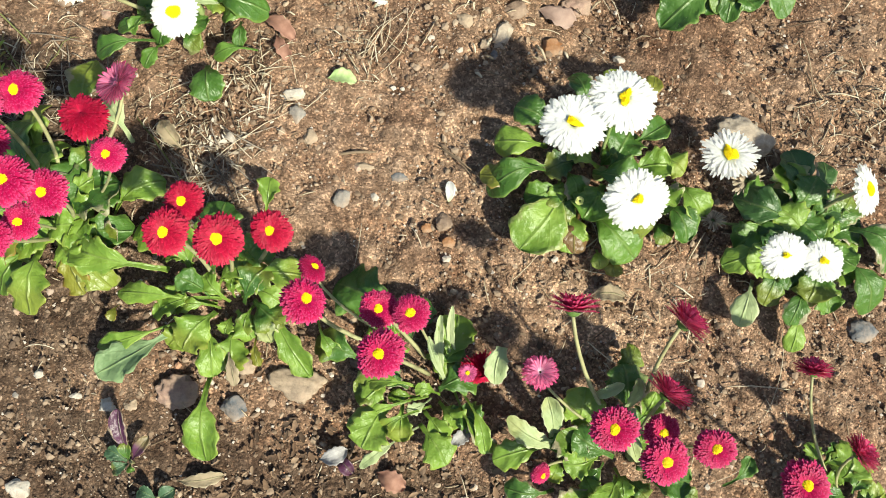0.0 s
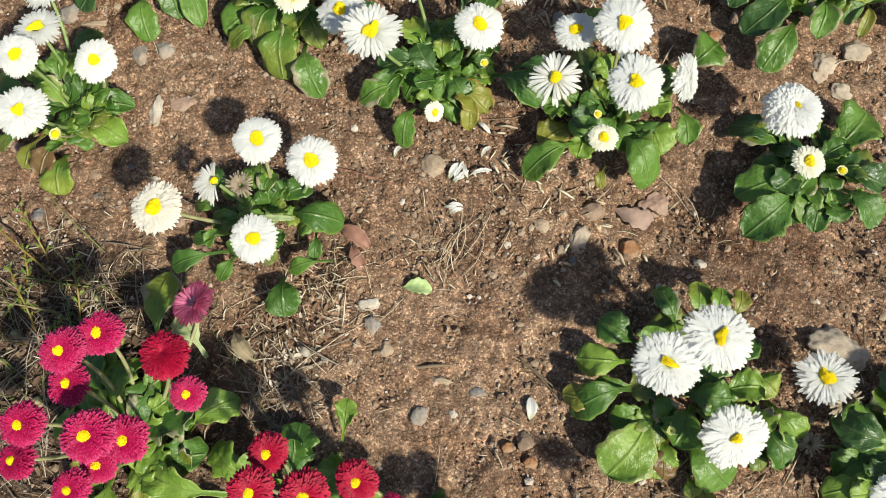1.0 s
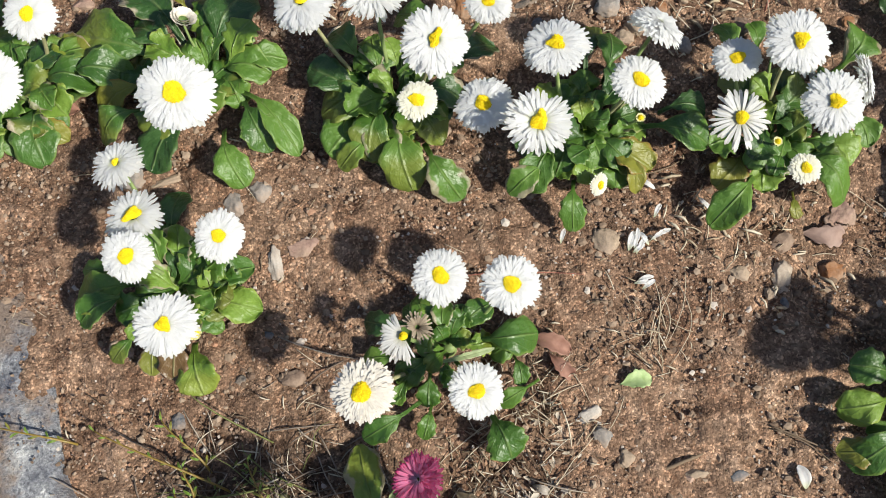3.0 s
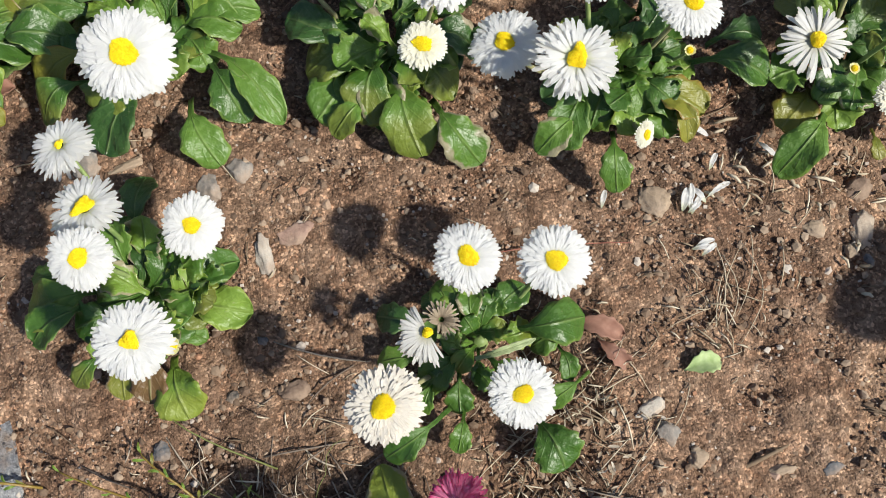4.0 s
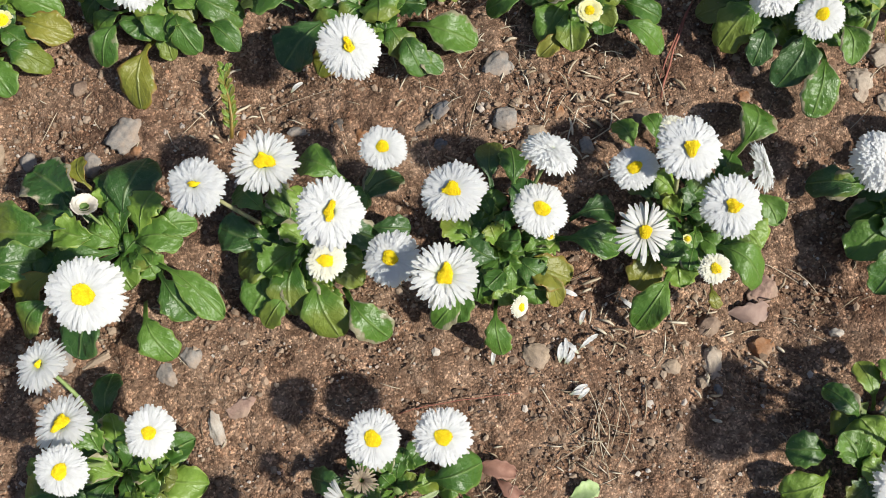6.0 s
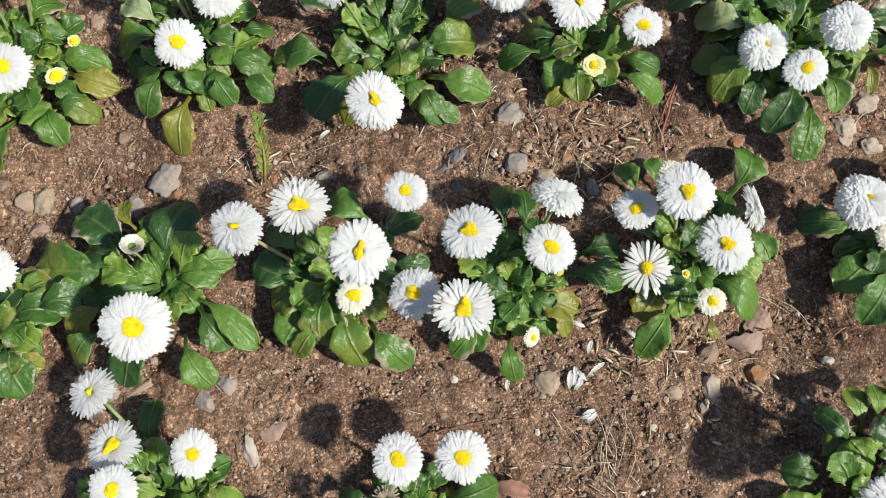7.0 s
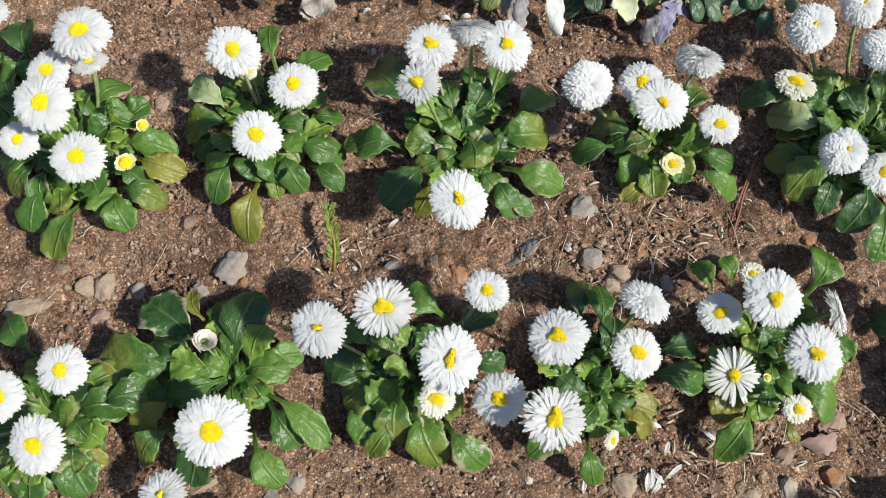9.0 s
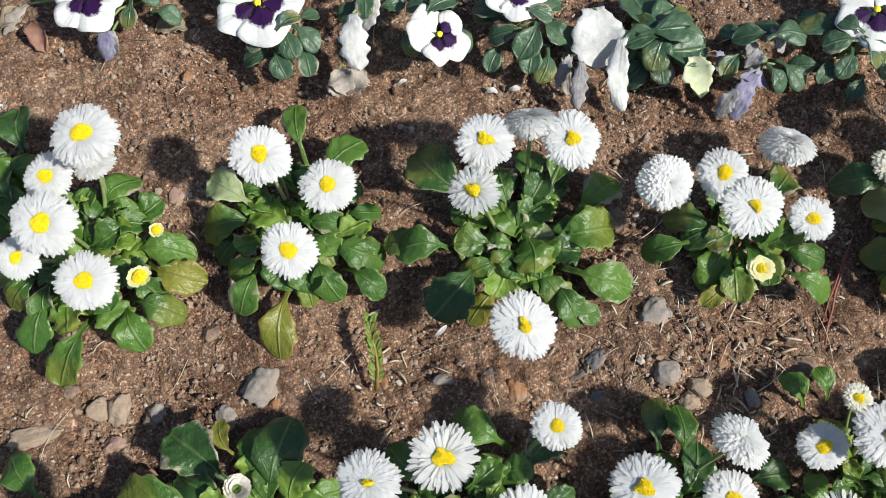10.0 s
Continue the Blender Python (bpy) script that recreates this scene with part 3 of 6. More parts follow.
HEADS = {
    # rings of petals, disc radius and dome as shares of the head's radius, petal material, florets shown
    "W": ([(80, 0.20, 1.00, -3, 0.084), (80, 0.20, 0.97, 0, 0.082), (74, 0.19, 0.91, 3, 0.080), (60, 0.18, 0.77, 7, 0.076), (44, 0.18, 0.56, 11, 0.068)], 0.28, 0.10, WHITE, 1.0),
    "I": ([(80, 0.14, 1.00, -4, 0.084), (80, 0.14, 0.97, 0, 0.082), (76, 0.12, 0.90, 4, 0.080), (64, 0.12, 0.76, 5, 0.078), (48, 0.14, 0.58, 7, 0.074), (28, 0.16, 0.36, 9, 0.066)], 0.22, 0.09, WHITE, 0.75),
    "J": ([(80, 0.14, 1.00, -4, 0.084), (80, 0.14, 0.97, 0, 0.082), (76, 0.12, 0.90, 4, 0.080), (64, 0.10, 0.76, 5, 0.078), (48, 0.10, 0.58, 7, 0.074), (28, 0.11, 0.34, 9, 0.066)], 0.16, 0.08, WHITE, 0.75),
    "N": ([(80, 0.14, 1.00, -8, 0.084), (80, 0.14, 0.97, -2, 0.082), (76, 0.12, 0.90, 4, 0.080), (66, 0.10, 0.78, 10, 0.078), (52, 0.06, 0.62, 15, 0.074), (36, 0.03, 0.44, 20, 0.070), (18, 0.0, 0.26, 26, 0.066)], 0.10, 0.10, WHITE, 0.0),
    "C": ([(78, 0.22, 1.00, -3, 0.084), (78, 0.22, 0.96, 1, 0.082), (68, 0.20, 0.88, 5, 0.078), (54, 0.20, 0.70, 9, 0.072), (38, 0.20, 0.50, 13, 0.064)], 0.31, 0.13, CREAM, 1.0),
    "T": ([(52, 0.16, 1.00, -5, 0.086), (46, 0.16, 0.94, 4, 0.084), (34, 0.14, 0.80, 12, 0.080), (22, 0.12, 0.56, 22, 0.076)], 0.13, 0.12, WHITE, 0.6),
    "P": ([(84, 0.10, 1.00, -12, 0.080), (84, 0.10, 0.96, -5, 0.080), (80, 0.10, 0.90, 2, 0.080), (74, 0.10, 0.83, 8, 0.080), (66, 0.08, 0.74, 14, 0.080), (58, 0.08, 0.64, 19, 0.080), (48, 0.06, 0.53, 24, 0.078), (36, 0.05, 0.41, 29, 0.076), (24, 0.05, 0.29, 34, 0.07)], 0.10, 0.12, WHITE, 0.7),
    "D": ([(80, 0.12, 0.94, -42, 0.078), (84, 0.12, 1.00, -28, 0.078), (86, 0.12, 1.03, -15, 0.078), (84, 0.10, 1.00, -5, 0.078), (80, 0.10, 0.93, 3, 0.078), (74, 0.10, 0.84, 10, 0.078), (64, 0.08, 0.74, 16, 0.078), (54, 0.06, 0.62, 22, 0.076), (42, 0.04, 0.49, 28, 0.074), (28, 0.02, 0.36, 34, 0.070), (16, 0.02, 0.24, 42, 0.066)], 0.11, 0.1, WHITE, 0.0),
    "S": ([(32, 0.18, 1.00, 2, 0.092), (20, 0.18, 0.88, 12, 0.082)], 0.22, 0.13, GREYWHITE, 1.0),
    "S2": ([(52, 0.20, 1.00, 1, 0.086), (44, 0.20, 0.92, 9, 0.082), (26, 0.20, 0.66, 17, 0.075)], 0.27, 0.13, WHITE, 1.0),
    "H": ([(56, 0.18, 1.00, 2, 0.074), (44, 0.18, 0.9, 9, 0.070)], 0.17, 0.14, GREYWHITE, 0.6),
    "B": ([(18, 0.42, 1.00, 30, 0.30)], 0.58, 0.35, LEMON, 1.0),
    "B3": ([(16, 0.40, 1.00, 40, 0.30), (12, 0.30, 0.80, 58, 0.28)], 0.50, 0.25, BUDGREEN, 0.0),
    "U": ([(30, 0.52, 1.00, 50, 0.20), (28, 0.46, 0.92, 62, 0.19), (24, 0.40, 0.80, 74, 0.17)], 0.62, 0.05, CREAM, 0.0),
    "L": ([(20, 0.30, 1.00, 6, 0.36), (18, 0.28, 0.88, 16, 0.34), (14, 0.26, 0.66, 26, 0.26)], 0.36, 0.12, LEMON, 1.0),
    "B2": ([(62, 0.24, 1.00, -2, 0.094), (60, 0.24, 0.94, 4, 0.090), (50, 0.24, 0.82, 10, 0.086), (38, 0.22, 0.64, 17, 0.080)], 0.33, 0.14, IVORY, 1.0),
    "R": ([(92, 0.16, 1.00, -20, 0.066), (92, 0.16, 0.97, -12, 0.066), (88, 0.16, 0.92, -5, 0.066), (82, 0.16, 0.85, 2, 0.066), (74, 0.16, 0.76, 8, 0.065), (64, 0.16, 0.66, 14, 0.062), (50, 0.16, 0.54, 20, 0.058), (38, 0.16, 0.42, 26, 0.052)], 0.25, 0.14, RED, 1.0),
    "V": ([(92, 0.16, 1.00, -20, 0.066), (92, 0.16, 0.97, -12, 0.066), (88, 0.16, 0.92, -5, 0.066), (82, 0.16, 0.85, 2, 0.066), (74, 0.16, 0.76, 8, 0.065), (64, 0.16, 0.66, 14, 0.062), (50, 0.16, 0.54, 20, 0.058), (38, 0.16, 0.42, 26, 0.052)], 0.25, 0.14, CRIMSON, 1.0),
    "Q": ([(92, 0.10, 1.00, -20, 0.068), (92, 0.10, 0.97, -12, 0.068), (88, 0.10, 0.92, -5, 0.068), (82, 0.10, 0.85, 2, 0.068), (74, 0.10, 0.76, 8, 0.067), (64, 0.08, 0.65, 14, 0.066), (52, 0.06, 0.53, 20, 0.064), (38, 0.05, 0.40, 26, 0.060), (24, 0.03, 0.28, 32, 0.056)], 0.10, 0.1, CRIMSON, 0.0),
    "K": ([(56, 0.16, 1.00, 4, 0.085), (54, 0.16, 0.94, 20, 0.08), (44, 0.16, 0.82, 36, 0.075)], 0.24, 0.14, PINK, 1.0),
    "F": ([(62, 0.14, 1.00, 12, 0.085), (66, 0.14, 1.06, 26, 0.085), (62, 0.12, 1.06, 40, 0.08), (50, 0.10, 0.98, 55, 0.075), (32, 0.08, 0.82, 72, 0.07)], 0.2, 0.1, FADED, 0.0),
    "F2": ([(62, 0.10, 1.00, 2, 0.085), (64, 0.10, 1.0, 12, 0.085), (60, 0.10, 0.97, 22, 0.08), (48, 0.10, 0.90, 33, 0.075), (30, 0.08, 0.80, 46, 0.07)], 0.2, 0.1, STREAKED, 0.0),
    "X": ([(26, 0.16, 1.00, 20, 0.10), (26, 0.16, 0.8, 48, 0.09)], 0.30, 0.2, BROWN, 0.0),
}
WORDS = {
    "white": ("white double daisy plant with spoon-shaped green leaves growing in soil", "daisy plant"),
    "red": ("crimson pompon daisy plant with green rosette leaves growing in soil", "daisy plant"),
}
count = [0]


def daisy(x, y, colour, leaves, heads, limp=(), young=0):
    """One daisy: a rosette of leaves, and flower heads on stems, all in millimetres from the crown."""
    count[0] += 1
    seed0 = 1000 * count[0]
    label, category = WORDS[colour]
    plant = thing("daisy_plant", x, y, label, category, colour + " daisies in the bed")
    z0 = float(height(x, y))
    # a short root crown
    V, F = tube([(0, 0, z0 - 0.006), (0, 0, z0 + 0.004), (0.001, 0.001, z0 + 0.011)], [0.0055, 0.005, 0.003], 8)
    part("crown", mesh_of("crown", V, F, STEM), plant)
    r = np.random.default_rng(seed0)
    n = len(leaves)
    for k, (tx, ty, w, kind, *foot) in enumerate(leaves):
        tip = np.array([tx, ty, 0]) / 1000
        far = math.hypot(tx, ty)
        if foot:
            base = np.array([foot[0], foot[1], 0]) / 1000
        else:
            # most blades show little stalk: they start part of the way out, each with its own lean
            keep = min(1.0, (1.75 * w + 5) / max(far, 1))
            base = tip * (1 - keep) + tip * keep * 0.04
            a = 0.5 * r.uniform(-1, 1) * (1 - keep)
            base = tip + Matrix.Rotation(a, 3, "Z") @ Vector(base - tip)
            base = np.array(base)
        length = math.hypot(*(tip - base)[:2])
        # short leaves stand higher in the middle of the rosette, long ones arch to the ground
        rise = 0.012 + 0.014 * max(0.0, 1 - far / 45) + r.uniform(0, 0.005) + 0.004 * (k % 4) / 4
        tipz = 0.006 + 0.6 * rise + r.uniform(-0.002, 0.003)
        if foot:
            base[2] = 0.010 + z0 if math.hypot(*foot) > 14 else 0.008 + z0
        else:
            base[2] = (0.006 + 0.008 * min(1.0, math.hypot(base[0], base[1]) / 0.03)) + z0
        tip[2] = z0 + tipz
        arch = min(0.32 * length, 0.014) * r.uniform(0.6, 1.25)
        V, F, U = leaf_mesh(base, tip, w / 1000 * (1.02 if colour == "red" else 0.94 if foot else 1.04), arch, r.uniform(0.05, 0.30), seed0 + k, 0.10 * r.uniform(-1, 1), wave=1.9 if colour == "red" else 1.0)
        part("leaf", mesh_of("leaf", V, F, LEAF[kind], U), plant, {"y": "yellowing leaf", "b": "dried brown leaf", "p": "pale curled leaf", "s": "grey-green leaf", "r": "reddish brown leaf"}.get(kind, ""))
    # pale, wilting leaves that stand or hang above the rosette
    for k, (bx, by, bz, tx, ty, tz, w, kind) in enumerate(limp):
        V, F, U = leaf_mesh(np.array([bx, by, bz]) / 1000, np.array([tx, ty, tz]) / 1000, w / 1000, 0.004, 0.35, seed0 + 700 + k, 0.12 * r.uniform(-1, 1), 0.5, 1.2, 0.0)
        part("leaf", mesh_of("leaf", V, F, LEAF[kind], U), plant, "pale wilting leaf")
    # young leaves that fill the middle of the rosette
    reach = float(np.median([math.hypot(q[0], q[1]) for q in leaves])) / 1000
    mx, my = np.mean([q[0] for q in leaves]) / 1000, np.mean([q[1] for q in leaves]) / 1000
    gx, gy = np.mean([q[0] for q in heads]) / 1000, np.mean([q[1] for q in heads]) / 1000
    young = young or (15 if colour == "red" else 24)
    for k in range(young):
        a = 2.39996 * k + r.uniform(-0.3, 0.3)
        n = min(0.030, max(0.014, reach * r.uniform(0.34, 0.62)))
        out = reach * 0.58 * math.sqrt((k + 0.5) / young) + 0.002
        ox, oy = (0.6 * mx, 0.6 * my) if k % 3 else (0.45 * gx, 0.45 * gy)
        aim = a + r.uniform(-0.7, 0.7)
        base = np.array([out * math.cos(a) + ox, out * math.sin(a) + oy, z0 + 0.012 + 0.006 * r.uniform()])
        base = base - 0.4 * n * np.array([math.cos(aim), math.sin(aim), 0])
        tip = base + np.array([n * math.cos(aim), n * math.sin(aim), r.uniform(-0.002, 0.014)])
        V, F, U = leaf_mesh(base, tip, n * r.uniform(0.66, 0.90), 0.12 * n, r.uniform(0.05, 0.45), seed0 + 800 + k, 0.15 * r.uniform(-1, 1), wave=1.6)
        part("leaf", mesh_of("leaf", V, F, LEAF["vgvvlvg"[k % 7] if colour == "red" else "gvlgdlv"[k % 7]], U), plant)
    for k, (hx, hy, hz, d, kind, *tilt) in enumerate(heads):
        c = np.array([hx, hy, hz]) / 1000
        rad = d / 2000
        if tilt:
            nx, ny = tilt
        else:
            nx, ny = 0.10 * r.uniform(-1, 1) + hx * 0.0012, -0.10 + 0.10 * r.uniform(-1, 1) + hy * 0.0010
        nz = math.sqrt(max(0.01, 1 - nx * nx - ny * ny))
        nrm = Vector((nx, ny, nz)).normalized()
        side = (Vector((1, 0, 0)) - nrm * nrm.x).normalized()
        turn = Matrix((side, nrm.cross(side), nrm)).transposed().to_4x4()
        rings, disc, dome, mat, cover = HEADS[kind]
        gap = (0.25, -0.05) if kind == "H" else None
        # the head's middle plane sits a little under the given centre
        place = Matrix.Translation(Vector(c) - nrm * (0.10 * rad)) @ turn
        V, F, U = petals(rad, rings, seed0 + 300 + k, gap, 0.05 * r.uniform(0, 1) + (0.12 if kind in "SHX" else 0.0), 0.10 if kind in ("S", "S2", "T", "H", "X", "K") else 0.04 if kind in "PD" else 0.075, 2.0 if kind in "PD" else 3.0 if kind in "RQV" else 1.9)
        words = {"R": "crimson quilled petals", "V": "deep red quilled petals", "K": "faded pink petals", "C": "creamy ageing petals", "X": "withered brown petals", "H": "half-shed white petals", "S": "thin white petals", "F": "fading crimson fan of petals", "F2": "faded pink tuft of petals", "L": "lemon-white opening petals", "Q": "crimson quilled petals", "B": "small opening bud", "B3": "tiny pale green bud", "U": "half-open cup of pale petals"}.get(kind, "white strap petals")
        head = part("flower_head", mesh_of("petals", V, F, mat, U), plant, words)
        head.matrix_basis = place
        if cover:
            V, F = florets(disc * rad, dome * rad + 0.0006, seed0 + 500 + k, 260 if rad > 0.012 else 70, cover)
            if kind not in ("B", "L", "K"):
                q, w = (r.uniform(1.0, 1.6), r.uniform(0.55, 1.0)) if kind in "PIDJ" else (r.uniform(0.96, 1.14), r.uniform(0.86, 1.0))
                a = r.uniform(0, 3.1)
                amp = 0.17 if kind in ("P", "I", "J", "T", "S2") else 0.06
                p1, p2, p3 = r.uniform(0, 6.28, 3)
                lobe = [1 + amp * (math.sin(2 * t + p1) + math.sin(3 * t + p2) + 0.6 * math.sin(5 * t + p3)) for t in [math.atan2(vy, vx) for vx, vy, vz in V]]
                V = [(g * (vx * q * math.cos(a) - vy * w * math.sin(a)), g * (vx * q * math.sin(a) + vy * w * math.cos(a)), vz) for (vx, vy, vz), g in zip(V, lobe)]
            ob = part("disc", mesh_of("florets", V, F, YELLOW, None, False), head, "yellow disc")
            ob.location = (0, 0, 0.02 * rad * 2 + (0.12 * rad if kind in "PIDJ" else 0.06 * rad))
        V, F = cup(max(0.30 * rad, 0.0022), max(0.22 * rad, 0.002))
        part("calyx", mesh_of("calyx", V, F, CALYX), head)
        end = c - np.array(nrm) * (0.10 * rad + max(0.2 * rad, 0.0018))
        lean = (0.10 if kind in ("F", "F2") else 0.36) if colour == "red" else 0.42
        foot = np.array([lean * c[0], lean * c[1], 0.007 + z0])
        mid = foot + (end - foot) * np.array([0.72, 0.72, 0.34]) - np.array(nrm) * np.array([1, 1, 0]) * 0.2 * np.linalg.norm(end - foot)
        pts = [(1 - s) ** 2 * foot + 2 * s * (1 - s) * mid + s * s * end for s in np.linspace(0, 1, 9)]
        thick = 0.0013 if rad > 0.012 else 0.0009
        V, F = tube(pts, [thick * (1.15 - 0.25 * s) for s in np.linspace(0, 1, 9)], 7)
        part("stem", mesh_of("stem", V, F, STEM2 if colour == "red" or k % 3 == 0 else STEM), plant)
    return plant


# ---- ground ----
def ground():
    def axis(a, b, step):
        near = np.arange(a, b, step)
        far = np.array([0.02, 0.06, 0.15, 0.4, 1.0, 3.0, 10.0, 40.0, 200.0, 900.0])
        return np.concatenate([a - far[::-1], near, near[-1] + far])

    xs, ys = axis(-0.46, 0.50, 0.0023), axis(-0.12, 0.98, 0.0023)
    X, Y = np.meshgrid(xs, ys, indexing="ij")
    Z = height(X, Y)
    k = rng.normal(0, 1, X.shape)
    soft = (k + np.roll(k, 1, 0) + np.roll(k, -1, 0) + np.roll(k, 1, 1) + np.roll(k, -1, 1)) / 5
    wide = soft.copy()
    for s in range(1, 5):
        wide = wide + np.roll(soft, s, 0) + np.roll(soft, -s, 0) + np.roll(soft, s, 1) + np.roll(soft, -s, 1)
    # clods of a few sizes
    clod = np.zeros(X.shape)
    for reach, deep in ((2, 0.0011), (4, 0.0014), (9, 0.0016)):
        q = rng.normal(0, 1, X.shape)
        for axis_ in (0, 1):
            for again in range(2):
                q = sum(np.roll(q, s, axis_) for s in range(-reach, reach + 1)) / (2 * reach + 1)
        clod = clod + deep * np.tanh(1.2 * q / q.std())
    inside = (np.abs(X) < 0.6) & (np.abs(Y - 0.43) < 0.7)
    Z = Z + np.where(inside, 0.0010 * soft + 0.00025 * wide + clod * 0.8, 0.0)
    V = np.stack([X, Y, Z], -1).reshape(-1, 3)
    nx, ny = len(xs), len(ys)
    i, j = np.meshgrid(np.arange(nx - 1), np.arange(ny - 1), indexing="ij")
    a = (i * ny + j).ravel()
    quads = np.stack([a, a + ny, a + ny + 1, a + 1], 1).astype(np.int32)
    me = bpy.data.meshes.new("ground")
    me.vertices.add(len(V))
    me.vertices.foreach_set("co", V.astype(np.float32).ravel())
    me.loops.add(quads.size)
    me.loops.foreach_set("vertex_index", quads.ravel())
    me.polygons.add(len(quads))
    me.polygons.foreach_set("loop_start", np.arange(0, quads.size, 4, dtype=np.int32))
    me.polygons.foreach_set("use_smooth", np.ones(len(quads), dtype=bool))
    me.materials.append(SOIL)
    me.update(calc_edges=True)
    me.validate()
    tagged(new("ground", me), "sandy brown garden soil of a flower bed", "ground", kind="structure")


def lump(r, size, rough, flat=1.0, n=1):
    """A rough pebble: a cut-down ball with random facets."""
    bm = bmesh.new()
    bmesh.ops.create_icosphere(bm, subdivisions=n, radius=1.0)
    ph = Vector((r.uniform(-50, 50), r.uniform(-50, 50), r.uniform(-50, 50)))
    for v in bm.verts:
        k = 1 + rough * noise.noise(v.co * 1.1 + ph) + 0.35 * rough * noise.noise(v.co * 2.7 + ph) + 0.12 * rough * noise.noise(v.co * 7.0 + ph)
        v.co = v.co * k
    V = np.array([v.co for v in bm.verts])
    F = [tuple(v.index for v in f.verts) for f in bm.faces]
    bm.free()
    return V * np.array(size) * np.array([1, 1, flat]), F


def scatter(name, number, sizes, material, label, flat=0.7, spread=((-0.44, 0.48), (-0.1, 0.96)), base=0.0):
    """Loose grains lying on the soil, in one mesh."""
    V, F = [], []
    ico = bmesh.new()
    if sizes[1] > 0.002:
        bmesh.ops.create_icosphere(ico, subdivisions=1, radius=1.0)
    else:
        bmesh.ops.create_cube(ico, size=1.3)
    shape = np.array([v.co for v in ico.verts])
    tri = np.array([[v.index for v in f.verts] for f in ico.faces])  # facets of one grain
    ico.free()
    x = rng.uniform(*spread[0], number)
    y = rng.uniform(*spread[1], number)
    s = sizes[0] + (sizes[1] - sizes[0]) * rng.uniform(0, 1, number) ** 3
    z = height(x, y) + base - 0.25 * flat * s
    n0 = 0
    for k in range(number):
        pts = shape * (1 + rng.uniform(-0.28, 0.28, (len(shape), 1)))
        pts = pts * (np.array([1, rng.uniform(0.6, 1.0), flat * rng.uniform(0.6, 1.1)]) * s[k])
        a = rng.uniform(0, 6.28)
        ca, sa = math.cos(a), math.sin(a)
        pts = np.stack([pts[:, 0] * ca - pts[:, 1] * sa + x[k], pts[:, 0] * sa + pts[:, 1] * ca + y[k], pts[:, 2] + z[k] + s[k] * flat * 0.35], 1)
        V.append(pts)
        F.append(tri + n0)
        n0 += len(shape)
    me = mesh_of(name, np.vstack(V), np.vstack(F).tolist(), material, None, False)
    tagged(new(name, me), label, "grit", kind="stuff")


def straws(name, number, material, label, lengths, patches, thick=0.0006):
    """Dry stalks lying on the soil; patches: (x, y, radius, share)."""
    V, F = [], []
    for k in range(number):
        u, patch = rng.uniform(), None
        for p in patches:
            if u < p[3]:
                patch = p
                break
            u -= p[3]
        if patch:
            x, y = rng.normal(patch[0], patch[2]), rng.normal(patch[1], patch[2])
        else:
            x, y = rng.uniform(-0.42, 0.46), rng.uniform(-0.08, 0.94)
        a = rng.uniform(0, 6.28)
        n = lengths[0] + (lengths[1] - lengths[0]) * rng.uniform() ** 2
        bend = rng.normal(0, 0.09)
        lift = abs(rng.normal(0, 0.0025)) + 0.0009
        pts = []
        for s in np.linspace(-0.5, 0.5, 5):
            aa = a + bend * s * 2
            px, py = x + n * s * math.cos(aa), y + n * s * math.sin(aa)
            pts.append((px, py, float(height(px, py)) + lift * (1.2 - abs(s) * 1.6) + 0.0005))
        w = thick * rng.uniform(0.45, 1.35)
        v, f = tube(pts, [w * 0.7, w, w, w, w * 0.4], 4)
        n0 = len(V)
        V.extend(v)
        F.extend([tuple(i + n0 for i in q) for q in f])
    tagged(new(name, mesh_of(name, V, F, material)), label, "straw", kind="stuff")


def crumbs(name, number, material, label, size, patches):
    """Small curled scraps of dead leaf on the soil."""
    V, F = [], []
    for k in range(number):
        u, patch = rng.uniform(), None
        for p in patches:
            if u < p[3]:
                patch = p
                break
            u -= p[3]
        x, y = (rng.normal(patch[0], patch[2]), rng.normal(patch[1], patch[2])) if patch else (rng.uniform(-0.42, 0.46), rng.uniform(-0.08, 0.94))
        a, s = rng.uniform(0, 6.28), rng.uniform(*size)
        w = s * rng.uniform(0.3, 0.6)
        tilt = rng.normal(0, 0.3)
        n0 = len(V)
        for i, u2 in enumerate((-1, 0, 1)):
            for j, v2 in enumerate((-1, 0, 1)):
                px, py = u2 * s * (1 - 0.25 * abs(v2)), v2 * w * (1 - 0.45 * abs(u2)) * rng.uniform(0.7, 1.2)
                qx, qy = x + px * math.cos(a) - py * math.sin(a), y + px * math.sin(a) + py * math.cos(a)
                V.append((qx, qy, float(height(qx, qy)) + 0.0016 + 0.3 * s * (v2 * v2 + 0.4 * u2 * u2) * rng.uniform(0.3, 1) + tilt * px * 0.5 + abs(tilt) * s * 0.5))
        F.extend(grid_faces(3, 3, n0))
    tagged(new(name, mesh_of(name, V, F, material)), label, "leaf litter", kind="stuff")


STONE_WORDS = {"beige": "rough pinkish-beige stone half sunk in soil", "grey": "smooth grey pebble lying on soil", "blue": "dark slate-blue pebble on soil", "tan": "rough tan stone half sunk in soil", "pale": "pale whitish pebble on soil",
               "pink": "flat pinkish brown stone on soil", "rust": "rusty orange stone chip on soil", "dark": "dark grey stone in soil", "brown": "dull brown stone in soil"}
stone_count = [0]


